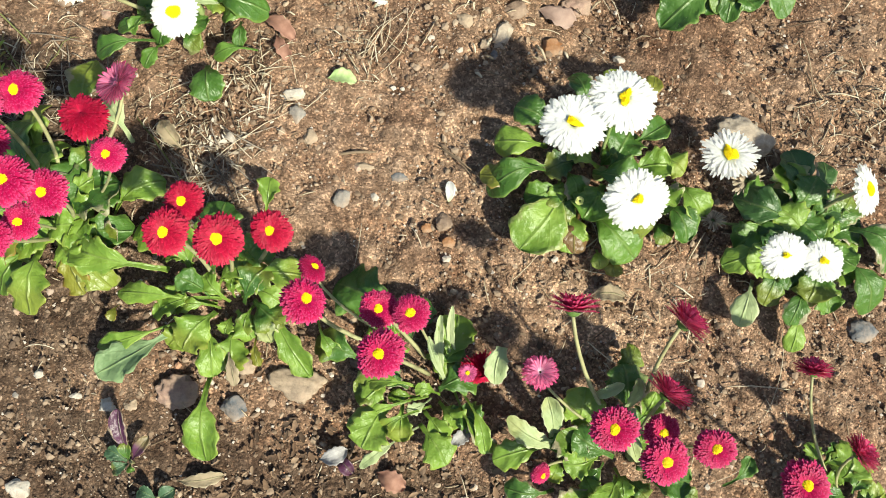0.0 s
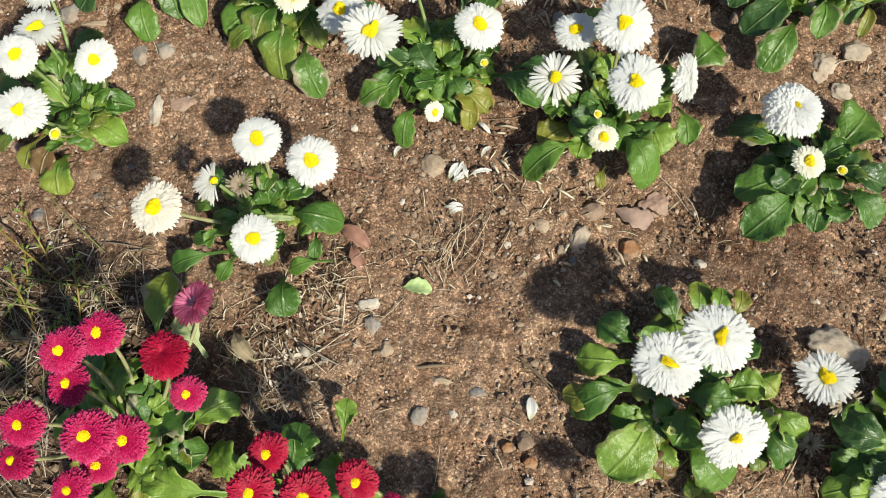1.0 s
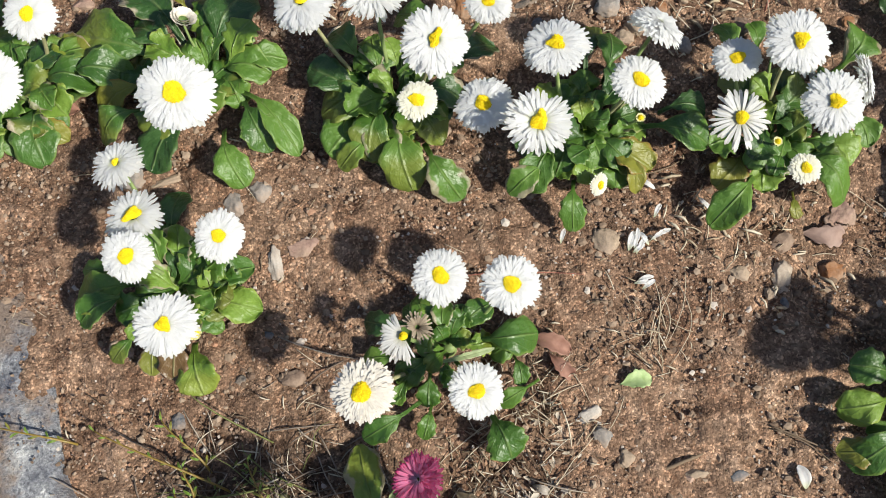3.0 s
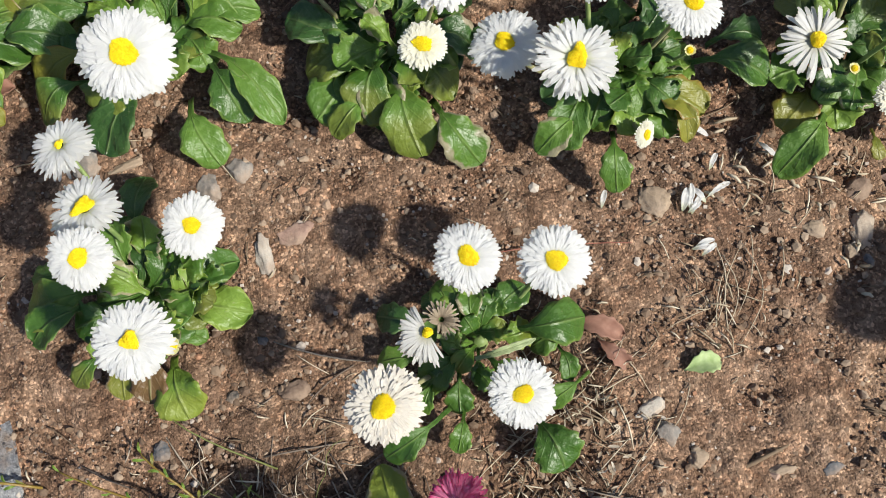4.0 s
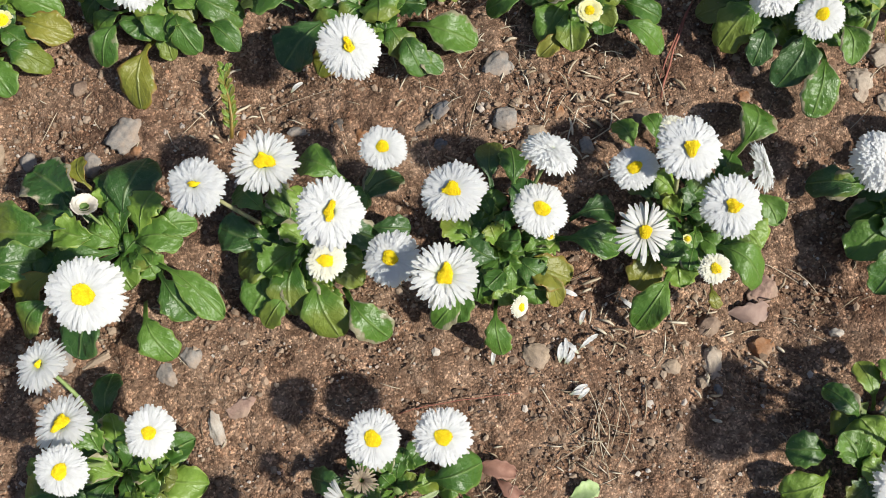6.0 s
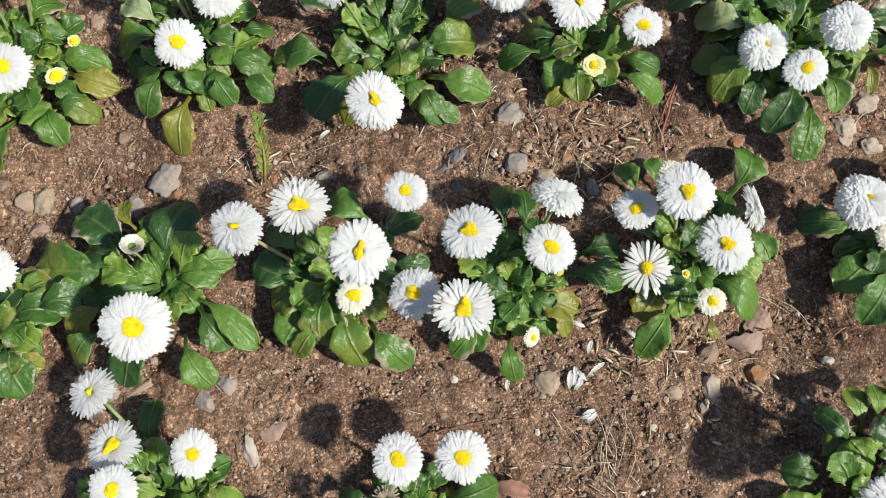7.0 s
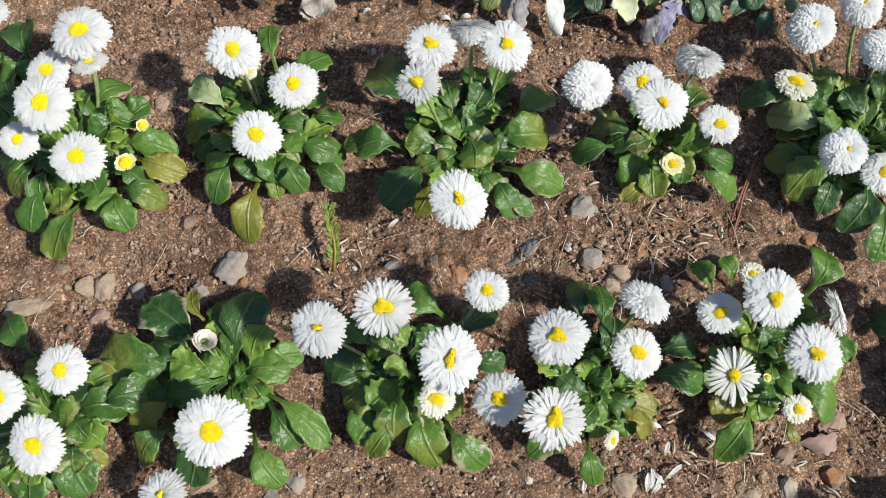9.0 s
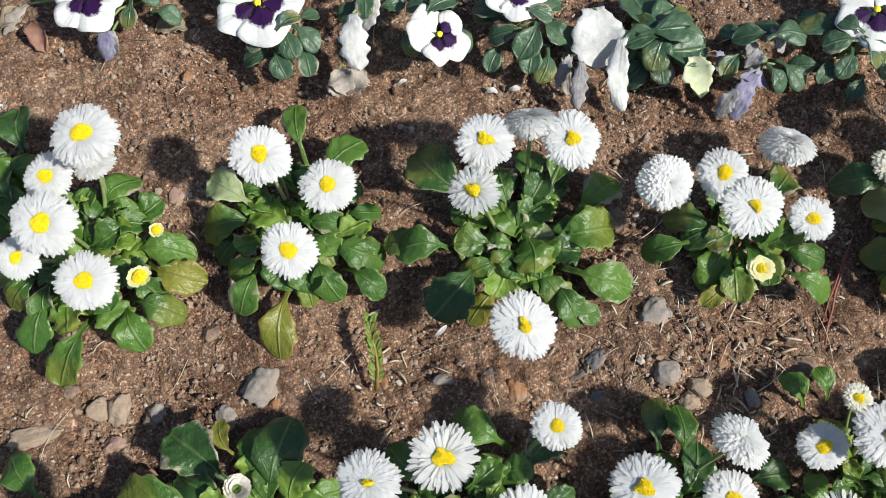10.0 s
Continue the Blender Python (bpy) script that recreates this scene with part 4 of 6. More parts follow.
def stone(x, y, sx, sy, turn, kind, flat=0.42):
    """One loose stone, sizes in millimetres, sunk a little into the soil."""
    stone_count[0] += 1
    r = random.Random(stone_count[0] * 17)
    a, b = sx / 2000, sy / 2000
    h = flat * min(a, b) + 0.001
    V, F = lump(r, (1, 1, 1), 0.30, 1.0, 4)
    for cut in range(11):
        n = np.array([r.gauss(0, 1), r.gauss(0, 1), r.gauss(0, 0.8)])
        n /= np.linalg.norm(n)
        over = np.clip(V @ n - r.uniform(0.64, 0.90), 0, None)
        V = V - over[:, None] * n * 0.96
    shift = Vector((r.uniform(-9, 9), r.uniform(-9, 9), 0))
    V = V * (1 + np.array([[(0.24 if max(sx, sy) > 25 else 0.15) * noise.noise(Vector(q) * 3.5 + shift) + 0.05 * noise.noise(Vector(q) * 10 + shift)] for q in V]))
    V = V / np.abs(V).max(0) * np.array([a, b, h])
    V[:, 2] = np.clip(V[:, 2], -0.6 * h, 0.9 * h)
    me = mesh_of("stone", V, F, STONES[kind])
    ob = tagged(new("stone", me), STONE_WORDS[kind], "stone", "stones on the soil")
    ob.matrix_basis = pose(x, y, float(height(x, y)) + 0.12 * h, R2.uniform(-4, 4), R2.uniform(-4, 4), turn)
    return ob


def dead_leaf(x, y, length, width, turn, material, label, lift=0.004, curl=0.5):
    """A curled leaf or petal lying on the soil, in millimetres."""
    L, W = length / 1000, width / 1000
    V, F, U = leaf_mesh((-L / 2, 0, 0.001), (L / 2, 0, 0.0015), W, lift, 0.25, int(length * 7 + width * 13 + turn), curl * 0.2, 0.1, 1.3 if length > 14 else 0.4, 0.25 if length > 14 else 0.0)
    ob = tagged(new("fallen_leaf" if length > 14 else "fallen_petal", mesh_of("leaf", V, F, material, U)), label, "leaf" if length > 14 else "petal", "fallen leaves on the soil" if length > 14 else "fallen petals on the soil")
    ob.matrix_basis = pose(x, y, float(height(x, y)) + 0.001, 0, 0, turn)
    return ob


PALEGREEN = plain("pale_green_scrap", (0.29, 0.41, 0.15), (0.48, 0.58, 0.30), 150.0, 0.6, 0.2)
PURPLE = leaf_material("purple_leaf", (0.05, 0.012, 0.035), (0.10, 0.03, 0.075), (0.13, 0.05, 0.09), 0.2)
PANSYLEAF = leaf_material("pansy_leaf", (0.032, 0.078, 0.038), (0.082, 0.15, 0.078), (0.11, 0.18, 0.09), 0.2)


def pansy_material(name, blotch):
    m = Mat(name)
    u, v, _ = m.split(m.uv())
    n = m.noise(m.co(), 260.0, 3)
    edge = m.math("ADD", u, m.math("MULTIPLY", m.math("SUBTRACT", n, 0.5), 0.28))
    white = m.ramp(n, (0.3, (0.74, 0.74, 0.70)), (0.7, (0.82, 0.82, 0.79)))
    c = white
    if blotch:
        c = m.mix(m.ramp(edge, (0.50, (0, 0, 0)), (0.57, (1, 1, 1))), (0.030, 0.005, 0.055), white)
    ribs = m.math("SINE", m.math("MULTIPLY", v, 60.0))
    return m.done(c, 0.6, m.math("ADD", m.math("MULTIPLY", ribs, 0.2), n), 0.3, 0.0008, 0.22, 0.25)


PANSYWHITE = pansy_material("white_pansy_petal", False)
PANSYDARK = pansy_material("blotched_pansy_petal", True)


def wilt_material(name, a, b, vein):
    m = Mat(name)
    u, v, _ = m.split(m.uv())
    n = m.noise(m.co(), 130.0, 4, 0.65)
    ribs = m.math("SINE", m.math("ADD", m.math("MULTIPLY", v, 30.0), m.math("MULTIPLY", n, 9.0)))
    c = m.mix(m.ramp(n, (0.3, (0, 0, 0)), (0.7, (1, 1, 1))), a, b)
    c = m.mix(m.math("MULTIPLY", m.ramp(ribs, (0.3, (0, 0, 0)), (1.0, (1, 1, 1))), 0.12), c, vein)
    return m.done(c, 0.7, m.math("ADD", m.math("MULTIPLY", ribs, 0.06), m.math("MULTIPLY", n, 1.4)), 0.7, 0.0012, 0.3, 0.25)


WILTWHITE = wilt_material("wilted_white_petal", (0.58, 0.58, 0.55), (0.80, 0.80, 0.78), (0.50, 0.47, 0.50))
WILTBLUE = wilt_material("wilted_violet_petal", (0.20, 0.18, 0.29), (0.46, 0.44, 0.56), (0.16, 0.13, 0.26))
WILTGREY = wilt_material("shrivelled_petal", (0.24, 0.23, 0.24), (0.56, 0.54, 0.53), (0.18, 0.16, 0.17))
PAPER = wilt_material("papery_petal", (0.30, 0.25, 0.20), (0.60, 0.55, 0.49), (0.26, 0.20, 0.15))
WILTGREEN = plain("greenish_white_petal", (0.50, 0.55, 0.30), (0.70, 0.72, 0.55), 120.0, 0.6, 0.25)


def pansy_petal(radius, spread, seed, flat=0.25):
    """One broad ruffled petal fanning out from the flower's eye along +x."""
    r = np.random.default_rng(seed)
    nu, nv = 8, 15
    top = np.zeros((nu, nv, 3))
    uvs = np.zeros((nu, nv, 2))
    ph = r.uniform(0, 6.28, 3)
    for i in range(nu):
        for j in range(nv):
            u, v = i / (nu - 1), -1 + 2 * j / (nv - 1)
            a = v * spread * (0.35 + 0.65 * min(1, u * 1.6))
            rr = radius * u * (0.80 + 0.20 * math.cos(v * 1.9)) * (1 + 0.035 * math.sin(v * 7 + ph[0]) * u)
            z = flat * radius * (0.35 * u - 0.30 * u * u) + 0.05 * radius * u * u * math.sin(v * 6 + ph[1]) - 0.10 * radius * v * v * u
            top[i, j] = (0.04 * radius + rr * math.cos(a), rr * math.sin(a), z)
            uvs[i, j] = (u, 0.5 + 0.5 * v)
    V, F = shell(top.reshape(-1, 3), nu, nv, 0.0004)
    return V, F, np.vstack([uvs.reshape(-1, 2)] * 2)


def pansy_head(plant, x, y, z, d, nx, ny, spin, seed):
    """A pansy face: two plain petals behind, three blotched ones in front, a yellow eye."""
    rad = d / 2000
    nrm = Vector((nx, ny, math.sqrt(max(0.05, 1 - nx * nx - ny * ny)))).normalized()
    down = Vector((math.sin(radians(spin)), -math.cos(radians(spin)), 0))
    down = (down - nrm * down.dot(nrm)).normalized()
    m = Matrix((down, nrm.cross(down), nrm)).transposed().to_4x4()
    c = Vector((x, y, z)) / 1000
    eye = mesh_of("eye", *lump(random.Random(seed), (0.05 * rad + 0.001, 0.05 * rad + 0.001, 0.0016), 0.2, 1.0, 2), YELLOW)
    head = part("flower_head", eye, plant, "yellow eye of a white and purple pansy")
    head.matrix_basis = Matrix.Translation(c) @ m
    for k, (turn, size, spread, mat, lift) in enumerate(((150, 1.0, 0.85, PANSYWHITE, -0.0030), (-150, 1.0, 0.85, PANSYWHITE, -0.0022), (72, 0.95, 0.72, PANSYDARK, -0.0008), (-72, 0.95, 0.72, PANSYDARK, -0.0001), (0, 1.0, 1.0, PANSYDARK, 0.0008))):
        V, F, U = pansy_petal(rad * size, spread, seed + k)
        ob = part("petal", mesh_of("petal", V, F, mat, U), head, "white petal" if mat is PANSYWHITE else "white petal with a dark purple blotch")
        ob.matrix_basis = pose(0, 0, lift, 0, 0, turn)
    foot = np.array([0.1 * x, 0.1 * y, 5.0]) / 1000
    end = np.array(c) - np.array(nrm) * 0.004
    mid = (foot + end) / 2 + np.array([0, 0, 0.012])
    V, F = tube([(1 - s) ** 2 * foot + 2 * s * (1 - s) * mid + s * s * end for s in np.linspace(0, 1, 7)], [0.001] * 7)
    part("stem", mesh_of("stem", V, F, STEM), plant)


def limp_petal(plant, x1, y1, z1, x2, y2, z2, w, material, seed):
    """A spent petal hanging limply from one place to another, creased and curled."""
    r = np.random.default_rng(seed)
    base, tip = np.array([x1, y1, z1]) / 1000, np.array([x2, y2, z2]) / 1000
    V, F, U = leaf_mesh(base, tip, w / 1000, 0.004, r.uniform(0.05, 0.25), seed, 0.22 * r.uniform(-1, 1), 0.45, 0.7 if w > 30 else 1.6, 0.0)
    part("limp_petal", mesh_of("petal", V, F, material, U), plant, "wilted crumpled petal")


def pansy(x, y, seed, number, reach, faces=(), wilted=(), pull=(0, 0), size=1.0):
    """One pansy plant: short stems, small scalloped leaves, flowers in millimetres from the crown."""
    plant = thing("pansy_plant", x, y, "pansy plant with small dark leaves and white purple-blotched flowers", "pansy plant", "pansies in the bed")
    r = np.random.default_rng(seed)
    V, F = tube([(0, 0, -0.004), (0, 0, 0.006), (0.001, 0, 0.014)], [0.003, 0.003, 0.0022], 7)
    part("crown", mesh_of("crown", V, F, STEM), plant)
    for k in range(number):
        a = 2.4 * k + r.uniform(-0.4, 0.4)
        q = reach / 1000 * math.sqrt((k + 1) / number) * r.uniform(0.75, 1.1)
        n = size * r.uniform(0.016, 0.028)
        cx, cy = q * math.cos(a) + pull[0] / 1000, q * math.sin(a) + pull[1] / 1000
        aa = a + r.uniform(-0.7, 0.7)
        z = 0.010 + 0.020 * (1 - k / number) + r.uniform(0, 0.006)
        base = np.array([cx - 0.6 * n * math.cos(aa), cy - 0.6 * n * math.sin(aa), z])
        tip = np.array([cx + 0.5 * n * math.cos(aa), cy + 0.5 * n * math.sin(aa), z - 0.004 + r.uniform(-0.004, 0.004)])
        V, F, U = leaf_mesh(base, tip, n * r.uniform(0.58, 0.8), 0.003, r.uniform(0.05, 0.3), seed + k, 0.1 * r.uniform(-1, 1), 0.2, 0.4)
        part("leaf", mesh_of("leaf", V, F, PANSYLEAF, U), plant)
        if q > 0.012 and k % 2 == 0:
            V, F = tube([(0, 0, 0.006), (cx * 0.5, cy * 0.5, z * 0.8 + 0.003), tuple(base)], [0.0011, 0.0009, 0.0007], 5)
            part("stem", mesh_of("stem", V, F, STEM), plant)
    for k, f in enumerate(faces):
        pansy_head(plant, *f, seed + 100 + 10 * k)
    for k, w in enumerate(wilted):
        limp_petal(plant, *w, seed + 300 + k)
    if wilted:
        for k, w in enumerate(wilted[:3]):
            foot, end = np.array([0.1 * w[0], 0.1 * w[1], 5.0]) / 1000, np.array(w[:3]) / 1000
            V, F = tube([foot, (foot + end) / 2 + np.array([0, 0, 0.006]), end], [0.0009] * 3)
            part("stem", mesh_of("stem", V, F, STEM), plant)


def grass_clump(x, y, number, reach, length, seed, label, lean=(0, 0)):
    """Thin half-dry grass blades and seed stalks, sprawling from one root."""
    plant = thing("grass_clump", x, y, label, "grass", "grass clumps")
    r = np.random.default_rng(seed)
    for k in range(number):
        a = r.normal(2.6, 0.9)
        bx, by = reach * r.normal() * 0.4, reach * r.normal() * 0.4
        n = length * r.uniform(0.4, 1.0)
        up = r.uniform(0.1, 0.5)
        pts = []
        for s in np.linspace(0, 1, 7):
            aa = a + 0.5 * s * r.uniform(-1, 1) * 0.3
            px = bx + n * s * math.cos(aa) * (1 - up * 0.4) + lean[0] * s
            py = by + n * s * math.sin(aa) * (1 - up * 0.4) + lean[1] * s
            pts.append((px, py, max(0.001, 0.002 + n * up * math.sin(s * 2.3) * 0.8)))
        w = r.uniform(0.0003, 0.0007)
        v, f = tube(pts, [w, w, w, w * 0.9, w * 0.8, w * 0.6, w * 0.25], 4)
        V, F = list(v), list(f)
        if k % 3 == 0:
            # seed husks along the stalk
            for q in range(7):
                p = np.array(pts[2 + q % 5]) + r.normal(0, 0.0025, 3)
                p[2] = max(p[2], 0.002)
                d = r.normal(0, 1, 3)
                d /= np.linalg.norm(d)
                v, f = tube([p - d * 0.002, p, p + d * 0.002], [0.0002, 0.0008, 0.0002], 4)
                n0 = len(V)
                V.extend(v)
                F.extend([tuple(i + n0 for i in t) for t in f])
        part("blade", mesh_of("blade", V, F, GRASS), plant)
    V, F = tube([(0, 0, -0.003), (0, 0, 0.004)], [0.004, 0.002], 7)
    part("root", mesh_of("root", V, F, STEM2), plant)


def border_stone(x, y, sx, sy, turn, top, seed):
    """A rough granite edging stone sunk in the ground."""
    bm = bmesh.new()
    bmesh.ops.create_cube(bm, size=1.0)
    bmesh.ops.subdivide_edges(bm, edges=bm.edges[:], cuts=22, use_grid_fill=True)
    ph = Vector((seed, seed * 2.3, 1.7))
    for v in bm.verts:
        p = v.co.copy()
        q = (abs(2 * p.x) ** 7 + abs(2 * p.y) ** 7) ** (1 / 7)
        if q > 0:
            k = max(abs(2 * p.x), abs(2 * p.y)) / q
            p.x, p.y = p.x * k, p.y * k
        w = Vector((p.x * sx, p.y * sy, p.z * 0.08))
        n = 0.010 * noise.noise(w * 9 + ph) + 0.010 * noise.noise(w * 30 + ph) + 0.006 * noise.noise(w * 80 + ph)
        w.x += n * (1 if p.x > 0 else -1) * abs(2 * p.x)
        w.y += n * (1 if p.y > 0 else -1) * abs(2 * p.y)
        w.z += (0.5 * n - 0.012 * max(0, 2 * abs(p.x) - 0.8) * 5 * 0.4) if p.z > 0 else 0
        v.co = w
    me = bpy.data.meshes.new("border_stone")
    bm.to_mesh(me)
    bm.free()
    me.polygons.foreach_set("use_smooth", [True] * len(me.polygons))
    me.materials.append(KERB)
    ob = tagged(new("border_stone", me), "rough grey granite edging stone sunk beside the soil", "stone", "edging stones")
    ob.matrix_basis = pose(x, y, top - 0.04, -0.9, 0, turn)


def weed_sprig(x, y, length, turn, seed, stout=1.0, leaves=9):
    """A lone green sprig with tiny scale leaves."""
    plant = thing("weed_sprig", x, y, "thin yellow-green weed sprig growing from the soil", "weed", "weed sprigs")
    r = np.random.default_rng(seed)
    a = radians(turn)
    pts = [(length * s * math.cos(a) + 0.002 * math.sin(5 * s), length * s * math.sin(a), 0.002 + 0.3 * min(length, 0.06) * math.sin(s * 2.2)) for s in np.linspace(0, 1, 8)]
    V, F = tube(pts, [stout * (0.0009 - 0.0005 * s) for s in np.linspace(0, 1, 8)], 5)
    part("stem", mesh_of("stem", V, F, LEAF["y"]), plant)
    for k in range(leaves):
        u = 0.08 + 0.9 * (k + 0.5) / leaves
        i = min(6, int(u * 7))
        p = np.array(pts[i]) + (np.array(pts[i + 1]) - np.array(pts[i])) * (u * 7 - i)
        aa = a + r.uniform(0.35, 0.85) * (1 if k % 2 else -1)
        d = np.array([math.cos(aa), math.sin(aa), r.uniform(0.0, 0.5)])
        V, F, U = leaf_mesh(p, p + d * r.uniform(0.004, 0.007) * stout ** 0.4, 0.0019 * stout, 0.0006, 0.2, seed + k, stalk=0.2)
        part("leaf", mesh_of("leaf", V, F, LEAF["v" if k % 3 else "y"], U), plant)


def seedling(x, y, leaves):
    """A small broad-leaved seedling; leaves: tip x, y, z and width in millimetres, material."""
    plant = thing("seedling", x, y, "small seedling with purple and blue-green leaves in soil", "seedling", "seedlings")
    V, F = tube([(0, 0, -0.004), (0, 0, 0.003), (0.001, 0.002, 0.008)], [0.0014, 0.0013, 0.001], 6)
    part("stem", mesh_of("stem", V, F, STEM2), plant)
    for k, (tx, ty, tz, w, material) in enumerate(leaves):
        tip = np.array([tx, ty, tz]) / 1000
        base = np.array([tip[0] * 0.12, tip[1] * 0.12, 0.006])
        V, F, U = leaf_mesh(base, tip, w / 1000, 0.003, 0.5, int(900 + 31 * x + k * 7), 0.1, 0.2, 0.7, 0.4)
        part("leaf", mesh_of("leaf", V, F, material, U), plant, "purple leaf" if material is PURPLE else "")


STICK_WORDS = {"dry_straw": ("straw_stalk", "single pale dry straw lying on soil", "straw"), "old_straw": ("twig", "thin dark twig lying on soil", "twig"),
               "grass_blade": ("grass_stalk", "thin olive grass stalk lying across the soil", "grass"), "red_stick": ("twig", "thin reddish-brown twig lying on soil", "twig")}
REDSTICK = plain("red_stick", (0.22, 0.07, 0.05), (0.36, 0.15, 0.105), 150.0)


def stick(x1, y1, x2, y2, bend, width, material):
    """One stalk or twig lying on the soil between two places."""
    name, label, category = STICK_WORDS[material.name]
    a, b = np.array([x1, y1]), np.array([x2, y2])
    d = b - a
    n = np.hypot(*d)
    off = np.array([-d[1], d[0]]) * bend
    pts = []
    for s in np.linspace(0, 1, 9):
        q = a + d * s + off * math.sin(math.pi * s) + R2.uniform(-0.006, 0.006) * n * np.array([-d[1], d[0]]) / n
        pts.append((q[0], q[1], float(height(*q)) + 0.0014 + 0.0025 * math.sin(math.pi * s)))
    w = width / 2000
    V, F = tube(pts, [w * 0.8, w, w, w, w * 0.95, w * 0.9, w * 0.8, w * 0.65, w * 0.4], 6)
    tagged(new(name, mesh_of(name, V, F, material)), label, category, "stalks on the soil")


# ---- the bed ----
ground()
border_stone(-0.406, 0.146, 0.25, 0.65, 12.5, 0.007, 3.0)
border_stone(-0.198, -0.052, 0.16, 0.20, 19.5, 0.005, 5.0)

# ---- daisies ----
daisy(-0.126, 0.151, "red",
      [(-2, 116, 20, "v", 15, 52), (16, 88, 19, "p", 41, 65), (-43, 62, 30, "g"), (-5, 55, 23, "v"), (-31, 78, 27, "v"), (43, 35, 39, "g", -1, -2), (70, 44, 22, "v", 42, 14), (36, -11, 26, "v"), (-17, -18, 19, "g"), (10, -61, 26, "v"), (38, -41, 20, "y"), (-19, -35, 18, "y"), (54, -33, 22, "v"), (-25, 31, 23, "v"), (15, 43, 19, "g"), (23, 2, 22, "v"), (-16, -52, 22, "v"), (59, 6, 22, "g")],
      [(-8, 50, 102, 28, "R"), (6, 64, 94, 29, "R"), (41, 61, 82, 32, "Q", 0.0, 0.25), (-6, 33, 88, 27, "R"), (60, 41, 78, 23, "R"), (-17, 7, 103, 28, "R"), (25, 10, 111, 32, "R"), (37, 10, 91, 29, "R"), (14, -22, 90, 25, "R"), (33, 96, 38, 30, "F2", -0.55, 0.12), (-28, -15, 80, 26, "R", -0.3, 0.0), (19, -8, 75, 24, "R")])
daisy(-0.007, 0.129, "red",
      [(-56, -66, 23, "s", -8, -21), (-59, -13, 14, "v", 5, -7), (-62, -50, 12, "v", -7, -18), (15, -53, 18, "v", 1, -18), (24, -104, 23, "v", 13, -52), (-17, -16, 10, "v", 8, -9), (29, -24, 12, "v", 30, -2), (77, -40, 17, "v", 34, 12), (44, -40, 8, "y", 36, -21), (48, -24, 14, "p", 38, -4), (32, -55, 8, "b", 17, -28), (58, 25, 14, "g", 32, 18), (-4, 10, 13, "v", 13, -4), (14, 12, 9, "v", 16, -1), (22, 11, 9, "v", 21, 0), (95, -25, 10, "v", 72, -3), (17, -25, 10, "v", 17, -13), (-32, -23, 13, "v", 7, -3), (-56, -32, 7, "y", -57, -20), (22, 80, 13, "v", 23, 53), (-5, 59, 26, "g"), (61, 22, 20, "v"), (-57, 34, 22, "v", -17, 14), (-93, 8, 24, "v", -31, 8), (27, 23, 17, "v"), (52, 0, 15, "v")],
      [(0, 42, 98, 25, "V"), (-1, 22, 109, 28, "V"), (26, 25, 103, 31, "V"), (49, 37, 88, 26, "V")])
daisy(0.156, 0.103, "red",
      [(-57, -39, 13, "v", -11, -10), (-58, -12, 12, "v", -11, -7), (15, -22, 15, "v", -4, -12), (-42, -44, 10, "v", -8, -16), (-36, -16, 9, "v", -15, -12), (-22, -22, 8, "p", -9, -11), (39, -36, 10, "v", 4, -3), (-44, -62, 7, "p", -11, -28), (-20, -7, 9, "v", -4, -8), (-85, 48, 33, "g", -34, 33), (-89, 11, 22, "g", -54, 3)],
      [(-85, 30, 89, 29, "R", 0.45, 0.35), (-93, 52, 50, 20, "R", 0.5, 0.6), (-47, 34, 70, 25, "R"), (-28, 35, 77, 24, "R"), (-39, 9, 90, 30, "R"), (20, 10, 30, 33, "Q", 0.3, -0.9), (10, 9, 50, 11, "K", 0.1, 0.1)],
      [(-3, 2, 14, -18, 26, 30, 5, "p"), (-5, 3, 14, -13, 40, 34, 6, "p"), (2, 12, 14, -7, 47, 34, 5, "p"), (27, 28, 50, 27, 6, 44, 14, "p")])
daisy(0.279, 0.084, "red",
      [(-87, -21, 18, "v", -52, -5), (-13, 66, 16, "g", -26, 40), (-26, -14, 14, "v", -46, -4), (-50, -26, 12, "v", -46, -11), (-22, -28, 13, "v", -32, -14), (-77, -35, 15, "g", -46, -31), (-6, -27, 12, "v", -12, -10), (67, 14, 10, "g", 55, -7), (-30, -21, 10, "g", -19, -8), (8, -23, 12, "g", -4, -15), (-74, -42, 10, "v", -59, -34), (40, -17, 10, "g", 26, -15), (-55, -6, 12, "g", -44, 6), (-92, -18, 10, "v", -117, 18)],
      [(-62, 75, 75, 28, "F", -0.1, 0.99), (4, 82, 60, 30, "F", 0.55, 0.80), (-73, 37, 68, 20, "F2", 0.10, 0.35), (-30, 15, 85, 28, "R"), (2, 40, 55, 27, "F", 0.45, 0.85), (2, 18, 60, 23, "R"), (0, 4, 85, 28, "R"), (26, 16, 80, 24, "R"), (-59, -20, 50, 14, "R", 0.6, -0.3)],
      [(-52, -4, 14, -84, 7, 30, 13, "p"), (-53, 1, 18, -63, 24, 34, 13, "p"), (-37, 28, 22, -19, 41, 34, 7, "p"), (-13, 28, 22, -12, 46, 40, 8, "p"), (-14, 28, 45, -5, -2, 40, 9, "p")])
daisy(0.408, 0.081, "red",
      [(-3, 38, 25, "v", -10, 10), (-19, -5, 21, "v"), (10, 1, 21, "g"), (19, 13, 21, "v"), (-25, -17, 21, "v"), (2, -14, 24, "g"), (-37, -2, 17, "v")],
      [(-48, 73, 55, 21, "F", -0.05, 0.95), (-49, 10, 70, 29, "R"), (-14, 33, 50, 23, "F", 0.6, 0.6)])
